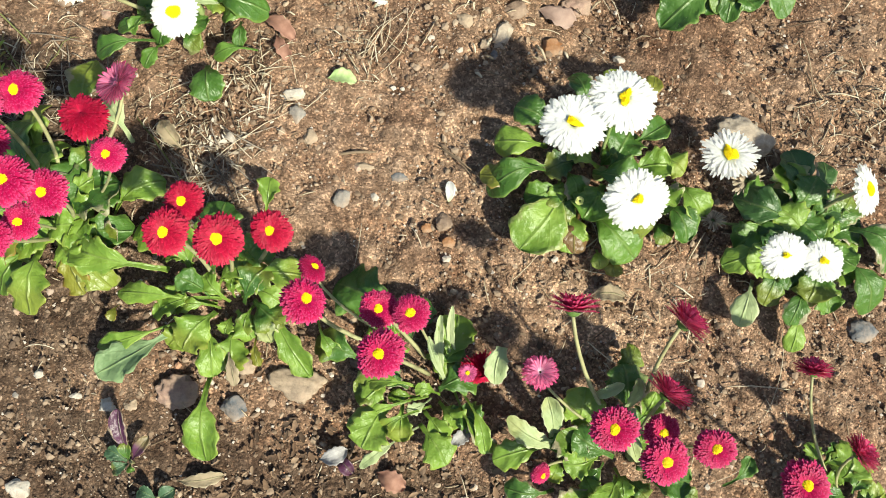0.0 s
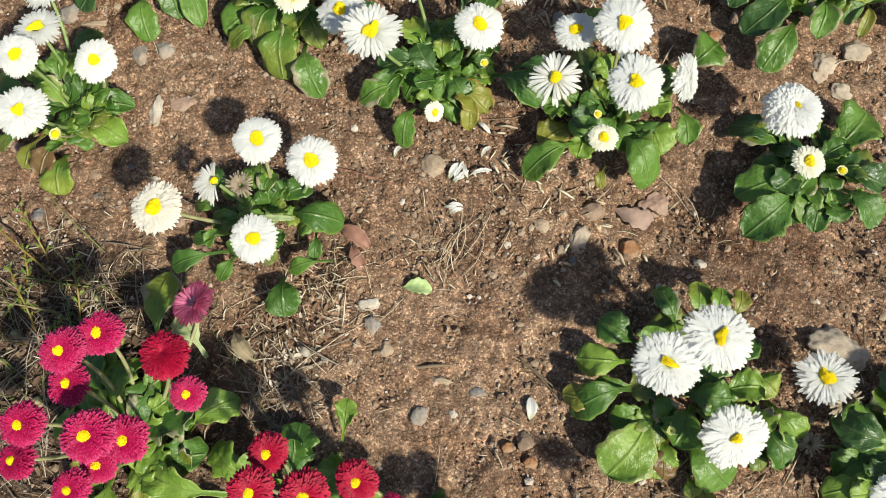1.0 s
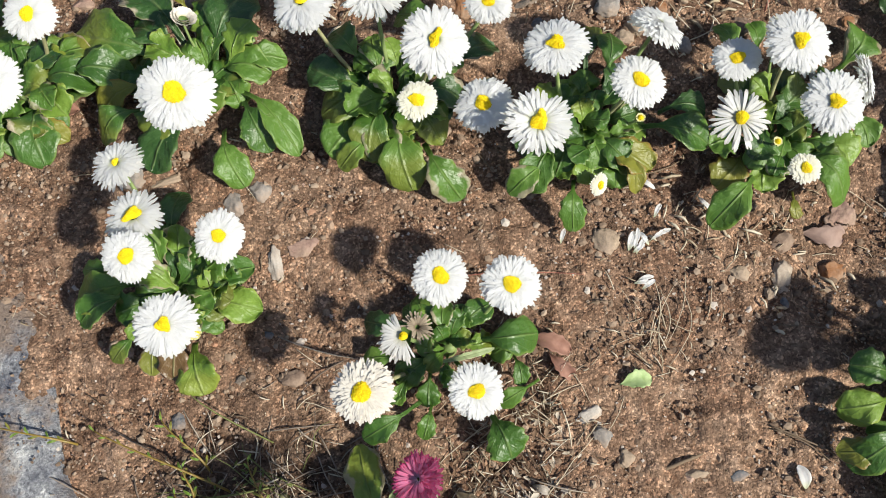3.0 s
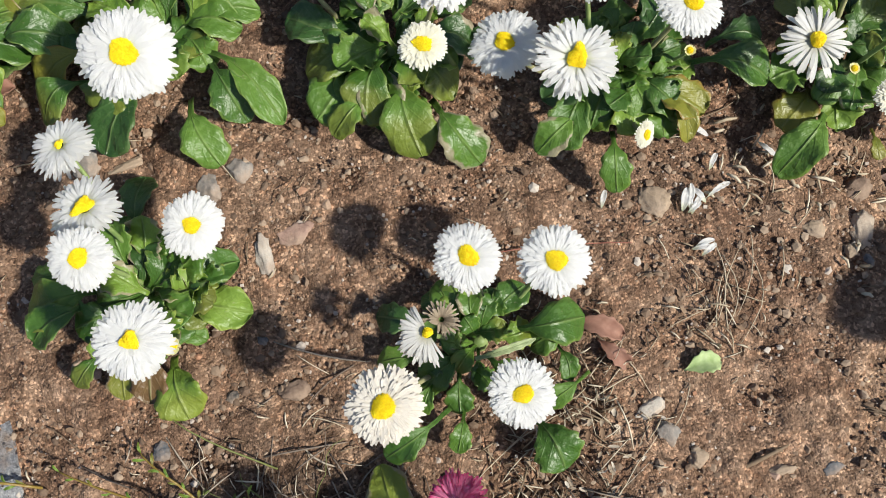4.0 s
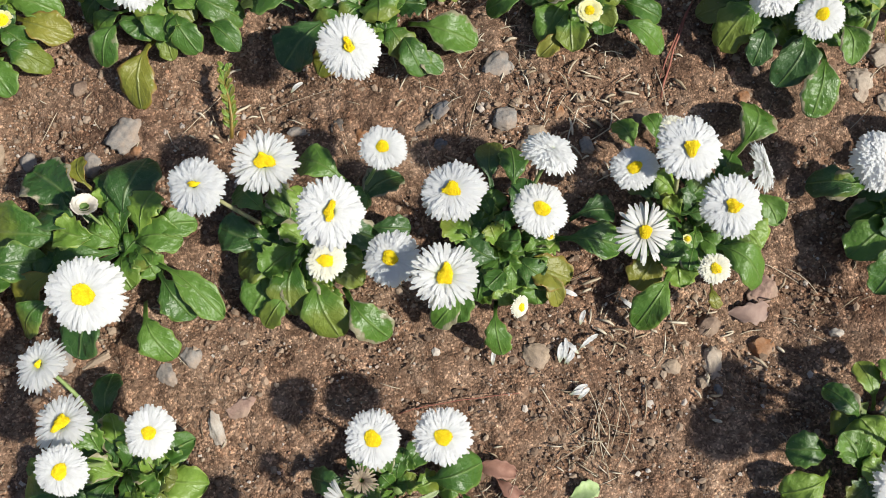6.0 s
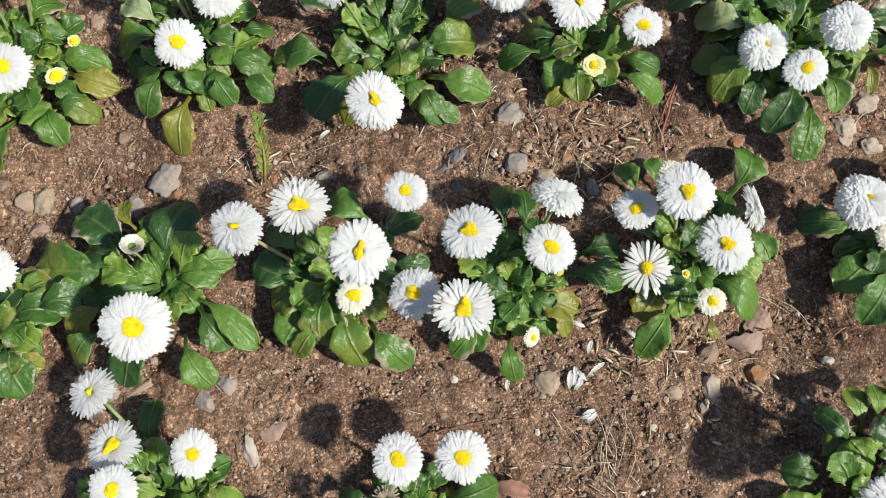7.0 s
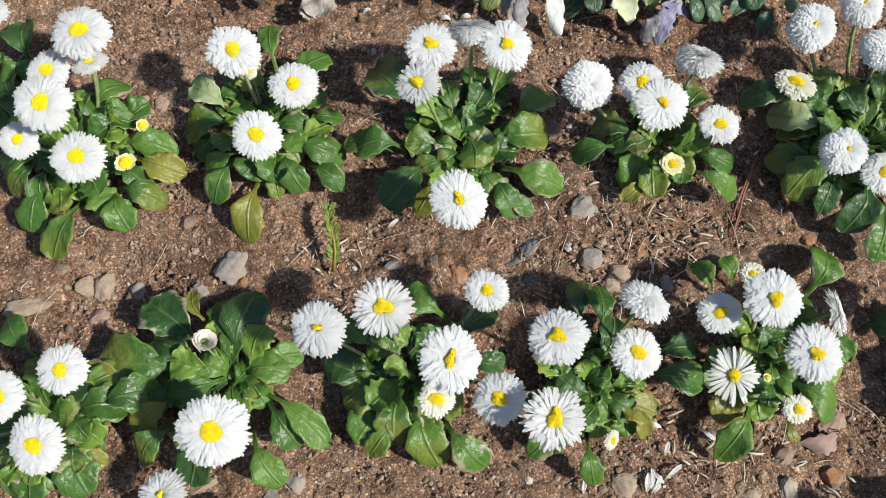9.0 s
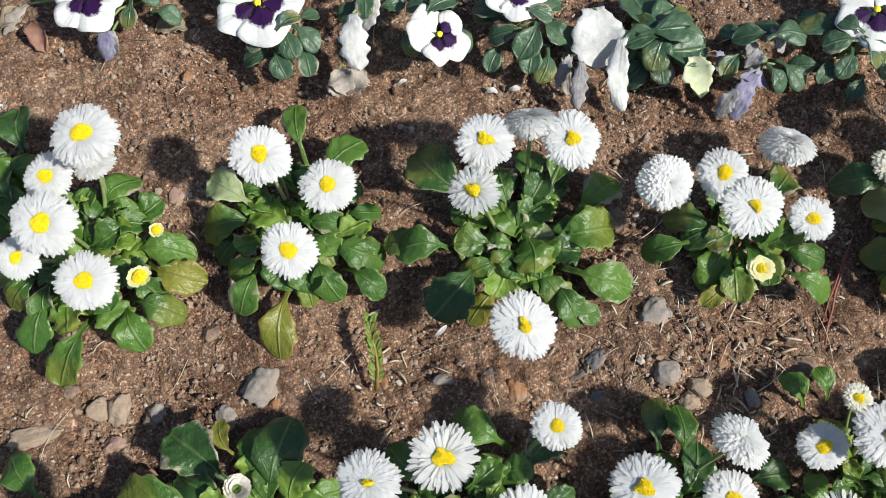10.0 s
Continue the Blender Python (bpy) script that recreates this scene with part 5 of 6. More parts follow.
daisy(0.226, 0.259, "white",
      [(-64, 30, 23, "g", -34, 20), (-73, 5, 23, "v", -38, 10), (-78, -19, 17, "y"), (-60, -9, 13, "l", -28, -1), (-71, -29, 23, "g", -32, -6), (-43, -63, 38, "v", -22, -13), (-8, -58, 19, "r", -9, -28), (31, -53, 31, "l", -7, -26), (70, -19, 22, "v", 47, 2), (52, 8, 18, "v", 34, 15), (-5, 69, 17, "v", -3, 38), (-30, 60, 18, "g", -13, 32), (10, 67, 15, "v", 6, 42), (22, 68, 13, "y", 16, 46), (49, -40, 15, "g", 38, -26), (10, -65, 12, "v", 6, -52), (20, -68, 13, "y", 18, -55), (-12, -25, 18, "l", -25, -4), (3, -29, 16, "g", -12, -11), (18, -6, 16, "g", 3, 2), (35, 1, 16, "l", 20, 9), (-27, -29, 13, "v", -26, -10), (5, 13, 14, "g", -1, 5), (62, -36, 22, "g", 40, -12), (-26, 38, 17, "d"), (36, 40, 16, "g")],
      [(-29, 5, 80, 38, "I"), (-3, 25, 81, 40, "I"), (18, -27, 60, 38, "J"), (-13, -29, 36, 6, "B3")], young=16)
daisy(0.359, 0.251, "white",
      [(-16, 45, 21, "d"), (7, 42, 15, "d"), (15, 15, 20, "g"), (-47, 7, 22, "d"), (-48, -39, 17, "v"), (-18, -59, 16, "g"), (-31, -75, 16, "p"), (-2, -69, 15, "g"), (12, -53, 22, "v"), (4, -84, 14, "v", 4, -54), (49, -49, 22, "g"), (63, -16, 26, "g"), (24, -5, 18, "v"), (-11, -42, 18, "g"), (24, 21, 22, "d"), (-29, -16, 18, "g")],
      [(-58, 30, 30, 35, "S2", -0.1, 0.1), (-23, -33, 53, 28, "J"), (4, -29, 41, 26, "J"), (19, 16, 55, 31, "W", 0.65, 0.1), (-41, 18, 18, 22, "X", 0.2, -0.3), (-57, -10, 12, 16, "X", 0.0, 0.3)])
daisy(-0.070, 0.319, "white",
      [(-16, 33, 14, "l"), (0, 28, 13, "l"), (27, 24, 16, "g"), (54, 4, 22, "g"), (24, -7, 17, "l", 47, -1), (41, -26, 11, "g", 36, -5), (26, -36, 12, "l", 52, -23), (31, -67, 26, "g", 21, -40), (-19, -52, 12, "l", -12, -30), (-54, -49, 16, "g", -19, -30), (-32, -19, 16, "g"), (-49, 20, 15, "d"), (-52, -3, 13, "l"), (-46, -28, 11, "g", -16, -16), (-19, 3, 13, "l"), (-6, 12, 11, "g"), (15, 5, 11, "l"), (-14, -13, 11, "l"), (-2, -23, 9, "g"), (8, 20, 11, "g"), (-33, -31, 9, "l"), (-25, 26, 11, "g")],
      [(-1, 35, 65, 32, "W"), (37, 27, 66, 33, "W"), (13, -28, 63, 31, "W"), (-46, -24, 80, 34, "C"), (-24, 5, 57, 29, "H", -0.05, 0.0), (-17, 12, 30, 19, "X")],
      [(-4, -9, 30, 26, -4, 32, 4, "p")], young=12)
daisy(-0.231, 0.371, "white",
      [(4, 58, 18, "d"), (47, 7, 18, "g"), (52, -21, 21, "v"), (31, -23, 13, "g"), (28, -31, 10, "l"), (16, -68, 27, "v", 9, -36), (-60, -7, 24, "l"), (-57, -19, 20, "g"), (-57, 13, 13, "l"), (-24, -6, 17, "g"), (-38, -44, 12, "g"), (-2, -58, 17, "r"), (-15, -54, 14, "y"), (-5, 37, 14, "g"), (19, 13, 16, "g"), (23, -5, 13, "g"), (-4, 11, 14, "l"), (7, -19, 13, "g"), (42, -1, 14, "g"), (-16, -23, 16, "g"), (6, 24, 13, "l")],
      [(41, 15, 68, 29, "W"), (-6, 6, 77, 29, "W"), (18, -34, 89, 34, "I"), (22, -35, 53, 9, "B"), (-7, 32, 66, 33, "S2", -0.05, 0.22), (-25, 70, 46, 33, "T", -0.1, 0.25)])
daisy(-0.210, 0.508, "white",
      [(-47, 63, 31, "d"), (-48, 37, 24, "d"), (6, 53, 19, "g"), (28, 54, 31, "d"), (-20, 16, 22, "l"), (-86, 30, 38, "g"), (-100, 21, 24, "y"), (-97, 3, 28, "g", -46, -9), (42, -6, 22, "l"), (52, 4, 18, "l"), (57, -61, 21, "l", 13, -11), (38, -57, 21, "g"), (22, -79, 23, "l", 9, -38), (-36, -65, 27, "d"), (-68, -24, 22, "y"), (-66, -43, 19, "g"), (5, -30, 22, "l"), (10, 31, 17, "g"), (-15, 63, 13, "y"), (-41, -2, 24, "g"), (-6, 22, 18, "l"), (21, -18, 16, "g"), (-28, -29, 23, "d")],
      [(-1, -39, 74, 45, "W", 0.05, -0.2), (-4, 21, 46, 19, "U", 0.42, 0.30)], young=10)
daisy(-0.331, 0.508, "white",
      [(14, 5, 27, "l"), (30, -33, 23, "g"), (20, -56, 27, "g"), (57, -4, 24, "g"), (33, -39, 17, "y"), (-23, 16, 24, "g"), (-22, 74, 20, "g"), (-20, -54, 24, "g"), (20, 14, 19, "l"), (36, 27, 24, "d"), (-32, -45, 19, "l"), (-46, 3, 27, "g"), (-48, 30, 23, "l"), (-2, 27, 19, "g"), (-41, -25, 23, "g"), (76, 1, 23, "g"), (56, 21, 19, "l")],
      [(34, 19, 70, 32, "W"), (16, -23, 75, 36, "W"), (-5, 12, 70, 31, "W"), (-26, -10, 70, 32, "W")])
daisy(-0.092, 0.481, "white",
      [(7, 56, 25, "l", 37, 29), (-52, 23, 24, "d"), (-46, -9, 26, "g"), (-23, -4, 26, "g"), (-43, -36, 28, "l"), (-36, -46, 16, "l"), (-18, -43, 24, "g"), (-8, -47, 24, "l"), (10, -49, 14, "y"), (8, -63, 27, "l"), (38, -71, 23, "l"), (29, -34, 20, "g"), (69, 31, 21, "d"), (-36, 49, 20, "g"), (-23, 24, 24, "g"), (46, 22, 17, "g"), (-11, 42, 18, "l"), (6, -32, 19, "g"), (47, -10, 19, "d"), (21, 21, 16, "g"), (24, -20, 18, "l"), (67, -7, 16, "d")],
      [(-45, 34, 78, 36, "J", -0.1, 0.1), (-3, 37, 81, 38, "S2", 0.05, 0.0), (63, 37, 56, 29, "W"), (29, -5, 98, 39, "I"), (16, -23, 60, 24, "B2")])
daisy(0.026, 0.452, "white",
      [(-51, -42, 17, "l"), (-38, -42, 21, "g"), (-14, -69, 17, "l", -9, -35), (39, -34, 23, "y"), (11, -37, 20, "l"), (13, 66, 18, "d"), (24, 59, 18, "g"), (-13, 13, 16, "g"), (-3, -24, 24, "l"), (27, -34, 19, "g"), (78, 2, 20, "d", 49, 4), (75, -21, 24, "g", 30, -5), (29, 35, 20, "d"), (-44, -15, 20, "d"), (-21, -33, 19, "g"), (32, 2, 12, "g"), (-22, -5, 18, "l"), (11, -17, 19, "g"), (12, 15, 9, "g"), (-1, 30, 9, "g"), (28, -48, 14, "y", 19, -19)],
      [(-65, -3, 69, 33, "W", -0.2, -0.05), (-37, -22, 85, 38, "S2", 0.1, 0.0), (-22, 25, 78, 37, "I", -0.1, 0.1), (26, 5, 64, 33, "W"), (40, 36, 71, 36, "N", 0.48, 0.46), (31, -7, 34, 6, "B"), (4, -44, 24, 15, "B2", 0.55, -0.55)])
daisy(0.148, 0.434, "white",
      [(65, 68, 30, "l", 40, 37), (42, 41, 17, "g"), (54, -13, 18, "l", 43, 16), (33, -46, 27, "l", 3, -11), (-45, -30, 25, "y", -22, -9), (-51, -54, 23, "l", -16, -22), (1, -55, 8, "y"), (-26, -20, 16, "l"), (-27, 78, 18, "l", -20, 56), (-6, 77, 16, "l", -4, 56), (12, 23, 23, "d"), (-11, 27, 18, "g"), (17, -24, 19, "l"), (38, -18, 18, "g"), (-31, 42, 18, "d"), (13, 2, 19, "g"), (-17, -11, 14, "l"), (-23, 7, 15, "g")],
      [(-42, -4, 62, 34, "S"), (7, -3, 72, 36, "I"), (-35, 36, 53, 28, "W"), (-6, 35, 72, 38, "I"), (-5, -33, 49, 19, "B2"), (44, 20, 44, 33, "N", 0.86, -0.05), (-10, -10, 30, 6, "B"), (-3, 56, 45, 18, "B2")], young=17)
daisy(0.290, 0.424, "white",
      [(-53, -33, 25, "l"), (-43, -59, 27, "g"), (-43, -11, 20, "g"), (-55, 11, 18, "l"), (-61, 19, 20, "d"), (-8, -45, 19, "l"), (-1, -49, 15, "g"), (37, -38, 21, "g", 8, -13), (25, 41, 31, "l"), (32, 4, 23, "d"), (41, -9, 19, "d"), (8, -21, 15, "g"), (-21, -21, 19, "l"), (15, 14, 19, "l"), (2, -32, 9, "p"), (-35, 5, 17, "d"), (-17, -28, 17, "l")],
      [(-34, 16, 56, 41, "P", 0.1, 0.15), (-15, -9, 34, 22, "B2"), (7, -10, 30, 7, "B")], young=14)
daisy(-0.295, 0.701, "white",
      [(-22, -85, 27, "l", 2, -45), (-37, -60, 22, "g"), (33, -76, 24, "l", 25, -40), (31, -5, 21, "g"), (74, -24, 23, "l"), (78, -42, 22, "y"), (60, -61, 19, "g"), (52, -51, 17, "g"), (48, 37, 18, "l"), (-53, -9, 22, "g"), (-48, -27, 18, "g"), (-22, 104, 23, "d"), (8, -47, 18, "l"), (18, 36, 16, "g"), (24, 6, 16, "g"), (-18, -29, 17, "g"), (0, 17, 17, "l"), (50, 4, 17, "g"), (-42, 68, 23, "d"), (-24, -46, 18, "g")],
      [(42, 45, 84, 42, "W", 0.05, 0.15), (10, 32, 66, 31, "W"), (15, -6, 92, 39, "W"), (26, -39, 74, 36, "W"), (45, -35, 39, 15, "B", 0.1, 0.1), (57, -5, 29, 10, "B"), (-17, -11, 60, 27, "W"), (37, 36, 60, 25, "W", 0.1, 0.4)])
daisy(-0.352, 0.752, "white",
      [(36, 2, 27, "l"), (52, 6, 22, "g", 12, 4), (20, -30, 22, "g"), (-6, -38, 24, "l"), (-36, -12, 24, "g"), (-34, 22, 22, "l"), (4, 40, 22, "g"), (34, -22, 20, "g"), (22, 26, 20, "d")],
      [(24, 42, 60, 36, "W", 0.25, 0.35), (-14, 10, 70, 34, "I")], young=16)
daisy(-0.158, 0.688, "white",
      [(-25, -88, 26, "y", -4, -39), (-43, -55, 19, "g"), (-56, 4, 23, "g"), (-44, 38, 22, "p"), (-45, -29, 15, "l"), (55, -43, 23, "g"), (22, -62, 19, "g"), (49, -67, 17, "g"), (3, -61, 15, "l"), (60, 38, 23, "l"), (21, 77, 20, "l", 20, 30), (8, 7, 17, "g"), (-18, 24, 16, "l"), (36, -15, 17, "g"), (60, -11, 13, "g"), (23, 16, 16, "g"), (-17, -17, 18, "l"), (-51, -16, 17, "d"), (23, -39, 18, "g"), (52, 9, 17, "g")],
      [(3, 18, 87, 36, "W"), (34, 1, 56, 35, "W"), (5, -37, 71, 34, "W"), (4, 24, 45, 13, "B2")], young=16)
daisy(-0.013, 0.632, "white",
      [(-54, 78, 31, "d"), (-88, 23, 19, "d"), (-82, 15, 22, "g"), (-69, -32, 33, "d", -30, -3), (-9, 27, 22, "l"), (15, 9, 26, "p"), (60, -3, 28, "l"), (70, 26, 23, "l"), (60, -45, 29, "l", 18, -19), (17, -47, 20, "g"), (20, -60, 19, "g"), (-48, -41, 18, "y"), (-28, 7, 17, "l"), (-45, -11, 17, "g"), (19, 60, 19, "g"), (19, 40, 17, "g"), (28, 29, 16, "l"), (-4, 53, 19, "g"), (-44, 16, 15, "l"), (-26, -16, 17, "g"), (43, 53, 19, "l"), (32, -60, 14, "g"), (45, -3, 22, "g"), (1, 34, 17, "l", -3, 57), (16, 28, 20, "l", 14, 49), (-10, 43, 15, "g", -13, 60), (31, 32, 19, "d", 32, 50), (-41, 27, 17, "g", -25, 31), (-6, 18, 18, "l", -9, 35)],
      [(-14, 54, 75, 36, "I"), (35, 41, 77, 36, "I"), (-30, 22, 90, 30, "S2", -0.3, -0.1), (-21, -57, 78, 38, "I"), (16, 62, 73, 32, "D", 0.15, 0.82)])
daisy(0.123, 0.605, "white",
      [(-65, 2, 17, "g"), (-44, 22, 19, "d"), (-35, -31, 23, "l"), (-19, -44, 20, "l"), (13, 12, 20, "l"), (45, 30, 21, "g"), (45, -33, 19, "g"), (40, -55, 19, "l", 7, -24), (19, -19, 17, "l"), (6, -37, 21, "g"), (-4, 6, 18, "g"), (-27, -5, 17, "d"), (-40, -40, 13, "y"), (-39, 3, 19, "d"), (-7, 19, 19, "g"), (28, 5, 17, "g")],
      [(-52, 31, 67, 36, "D", 0.12, -0.40), (-10, 33, 47, 34, "W"), (-13, 3, 79, 37, "J"), (36, -7, 40, 29, "W"), (-7, -29, 45, 16, "L"), (35, 43, 48, 36, "D", 0.36, 0.64)], young=15)
daisy(0.266, 0.568, "white",
      [(-61, 37, 24, "p"), (-16, 55, 18, "p", -34, 41), (-78, 51, 21, "d"), (-74, 1, 21, "d"), (-69, -26, 25, "l"), (-53, 0, 17, "p"), (-39, -60, 24, "d"), (-52, -44, 17, "d"), (-66, -12, 16, "g"), (-30, -50, 15, "d"), (-23, -85, 26, "l", -2, -40), (8, -60, 18, "l"), (33, -39, 23, "g"), (65, -16, 21, "g"), (25, 49, 21, "g"), (-9, 38, 21, "d"), (68, 53, 21, "g"), (37, -52, 10, "y", 39, -21), (23, 6, 21, "g"), (-26, 14, 17, "l"), (-40, 24, 15, "d"), (-60, 20, 15, "g"), (-20, 60, 15, "d"), (3, 35, 21, "g"), (39, 16, 19, "g"), (79, -4, 25, "d"), (81, -33, 24, "l"), (-47, -22, 20, "g"), (85, 32, 25, "d"), (1, -30, 20, "g")],
      [(-43, 50, 36, 31, "B2", 0.15, 0.38), (-42, -14, 63, 35, "P"), (-13, -31, 47, 31, "W"), (1, -23, 85, 33, "D"), (58, 11, 60, 35, "W"), (-27, 81, 55, 38, "P"), (12, 51, 60, 35, "P"), (9, 86, 60, 33, "P"), (26, 36, 45, 16, "X")], young=40)

# ---- pansies ----
pansy(-0.226, 0.875, 4100, 13, 34, [(-29, -10, 35, 52, 0.0, -0.15, 15)], [(-21, -31, 30, -30, -46, 14, 12, WILTBLUE), (-20, -30, 20, -24, -40, 8, 9, WILTGREY), (-78, 12, 10, -101, -3, 5, 9, PAPER)], (0, 0))
pansy(-0.133, 0.812, 4200, 13, 28, [(-11, 19, 35, 62, 0.05, -0.1, 5)], [], (0, 0))
pansy(-0.072, 0.828, 4300, 6, 20, [], [(-12, -18, 30, -18, -50, 14, 19, WILTWHITE), (7, -9, 30, -9, -21, 14, 17, WILTWHITE), (-30, -45, 10, -30, -63, 5, 18, PAPER), (-15, -49, 10, -25, -62, 5, 16, PAPER), (-41, -54, 10, -34, -61, 5, 8, PAPER)], (0, 0))
pansy(-0.033, 0.795, 4400, 7, 22, [(1, -17, 35, 44, 0.42, -0.15, 55)], [], (0, 0))
pansy(0.02, 0.785, 4500, 15, 34, [(5, 12, 35, 46, 0.1, -0.1, 0)], [], (8, -8))
pansy(0.108, 0.742, 4600, 13, 26, [], [(-36, 31, 30, -39, -5, 14, 36, WILTWHITE), (-23, 5, 30, -33, -38, 14, 15, WILTWHITE), (-57, 6, 20, -70, -8, 8, 8, WILTGREY), (-54, -4, 30, -62, -29, 14, 11, WILTGREY), (-57, 14, 10, -63, -15, 5, 8, PAPER), (18, -19, 30, 20, -43, 14, 20, WILTGREEN)], (2, 4), 1.35)
pansy(0.178, 0.715, 4700, 7, 28, [], [(-17, -14, 30, -34, -36, 14, 14, WILTBLUE), (-28, -14, 30, -4, -20, 14, 10, WILTBLUE), (-9, 1, 30, -15, -8, 14, 11, WILTGREY), (-33, -21, 30, -43, -31, 14, 11, WILTGREY), (3, 13, 30, 15, 2, 14, 10, WILTGREY), (-10, 15, 20, -7, 2, 8, 9, WILTGREY), (-31, 11, 20, -29, 2, 8, 8, WILTBLUE)], (0, 0))
pansy(0.238, 0.708, 4800, 18, 38, [(12, 14, 35, 56, -0.1, -0.1, -10)], [], (0, 0))

# ---- grass and weeds ----
grass_clump(-0.175, 0.240, 8, 0.03, 0.055, 51, "sprawling half-dry grass with thin stalks beside the red daisies", (-0.02, 0.01))
grass_clump(-0.225, 0.205, 7, 0.03, 0.055, 52, "sprawling half-dry grass with thin stalks beside the red daisies", (-0.015, 0.015))
grass_clump(-0.195, 0.165, 7, 0.03, 0.05, 53, "sprawling half-dry grass with thin stalks beside the red daisies", (-0.01, 0.01))
weed_sprig(-0.128, 0.566, 0.046, 78, 61, 1.7, 40)
weed_sprig(-0.206, 0.246, 0.090, 150, 70)
weed_sprig(-0.212, 0.211, 0.046, 120, 90)
weed_sprig(-0.217, 0.258, 0.043, 126, 110)
weed_sprig(-0.198, 0.225, 0.041, -178, 130)
weed_sprig(-0.297, 0.281, 0.047, 161, 150)
weed_sprig(-0.203, 0.205, 0.023, 50, 170)
weed_sprig(-0.183, 0.224, 0.042, 101, 190)
weed_sprig(-0.240, 0.219, 0.027, -175, 210)
weed_sprig(-0.228, 0.240, 0.024, 96, 230)

seedling(-0.033, 0.012, [(-10, 33, 25, 11, PURPLE), (11, 20, 15, 8, PURPLE), (-15, 6, 9, 10, PANSYLEAF), (-3, 14, 14, 8, LEAF["g"]), (6, -3, 10, 7, LEAF["l"]), (-9, -6, 8, 9, PANSYLEAF)])
seedling(-0.010, -0.006, [(10, 9, 8, 11, PANSYLEAF), (-12, 4, 8, 10, PANSYLEAF), (4, -12, 8, 11, PANSYLEAF), (16, -6, 6, 9, PANSYLEAF), (-8, -13, 7, 10, PANSYLEAF)])

# ---- loose soil, straw and litter ----
PATCHES = [(-0.058, 0.235, 0.028, 0.12), (-0.022, 0.288, 0.022, 0.05), (-0.17, 0.24, 0.03, 0.06), (0.26, 0.20, 0.03, 0.06), (0.38, 0.33, 0.03, 0.07), (0.14, 0.39, 0.03, 0.02), (0.07, 0.33, 0.02, 0.015), (0.06, 0.57, 0.04, 0.08), (-0.03, 0.29, 0.02, 0.02), (0.05, 0.315, 0.015, 0.025)]
scatter("fine_grit", 50000, (0.0004, 0.0014), GRIT, "fine sandy grit strewn over the soil")
scatter("gravel", 3000, (0.0009, 0.0034), GRIT, "small mixed gravel lying in the soil", 0.65)
scatter("soil_crumbs", 26000, (0.0008, 0.0030), CLOD, "crumbly brown clods of soil", 0.8)
scatter("sand", 1100, (0.0003, 0.0012), CLOD, "sandy grit spilled on the edging stone", 0.7, ((-0.40, -0.285), (0.27, 0.47)), 0.007)
straws("straw_bits", 1000, STRAW, "short broken bits of pale straw on soil", (0.003, 0.016), PATCHES, 0.00033)
straws("dead_grass", 420, GREYSTRAW, "grey fibres of dead grass matted on soil", (0.012, 0.055), [(-0.19, 0.215, 0.040, 0.55), (-0.21, 0.15, 0.035, 0.25), (-0.035, 0.20, 0.016, 0.20)], 0.0004)
straws("pale_chips", 210, STRAW, "short thick chips of bleached straw on soil", (0.004, 0.015), [(0.11, 0.545, 0.035, 0.28), (0.16, 0.38, 0.03, 0.12), (0.0, 0.59, 0.03, 0.14), (0.09, 0.39, 0.02, 0.14), (0.13, 0.60, 0.03, 0.10), (-0.13, 0.575, 0.02, 0.10)], 0.0008)
crumbs("dark_litter", 420, CRUMBS, "dark crumbs of rotting leaf on soil", (0.0012, 0.0042), [(0.08, 0.015, 0.03, 0.4), (0.16, 0.03, 0.035, 0.3), (-0.20, 0.19, 0.035, 0.3)])
crumbs("papery_shreds", 90, SHREDS, "pale papery shreds of old leaf on soil", (0.0010, 0.0030), [(-0.033, 0.232, 0.011, 0.8), (-0.015, 0.262, 0.012, 0.2)])
straws("dry_straw", 430, STRAW, "thin pale dry straw and stalks lying on soil", (0.006, 0.028), PATCHES, 0.00040)
straws("old_stalks", 330, DARKSTRAW, "dark old stalks and rootlets lying on soil", (0.005, 0.03), PATCHES[:5], 0.0004)
crumbs("leaf_litter", 1000, CRUMBS, "small brown crumbs of dead leaf on soil", (0.001, 0.0028), PATCHES)

# ---- stones and fallen leaves ----
stone(0.011, 0.273, 21, 9, 16, "pale")
stone(0.016, 0.260, 15, 14, -28, "grey")
stone(0.029, 0.246, 12, 12, 11, "tan")
stone(0.094, 0.231, 13, 9, 11, "blue")
stone(0.060, 0.208, 14, 14, 32, "grey")
stone(0.130, 0.206, 14, 14, 11, "brown")
stone(0.120, 0.200, 9, 7, 11, "rust")
stone(0.136, 0.194, 10, 9, 11, "rust")
stone(-0.017, 0.060, 32, 26, 21, "pink")
stone(0.024, 0.059, 20, 17, -26, "blue")
stone(0.059, 0.083, 40, 26, 2, "tan")
stone(-0.058, 0.043, 15, 12, 21, "pale")
stone(-0.109, 0.053, 7, 7, 11, "pale")
stone(-0.101, -0.020, 18, 14, 11, "pale")
stone(-0.043, 0.047, 11, 9, 11, "tan")
stone(0.315, 0.306, 46, 34, -4, "beige", 0.5)
stone(0.410, 0.190, 22, 17, 11, "blue")
stone(0.115, 0.351, 14, 11, -30, "tan")
stone(0.192, 0.386, 30, 22, 40, "pink")
stone(0.180, 0.349, 16, 15, 11, "rust")
stone(0.068, 0.233, 20, 7, 11, "tan")
stone(0.081, 0.213, 8, 8, 11, "pale")
stone(0.093, 0.255, 8, 5, 11, "pale")
stone(-0.080, 0.045, 11, 5, 11, "pale")
stone(-0.120, 0.037, 7, 5, 11, "grey")
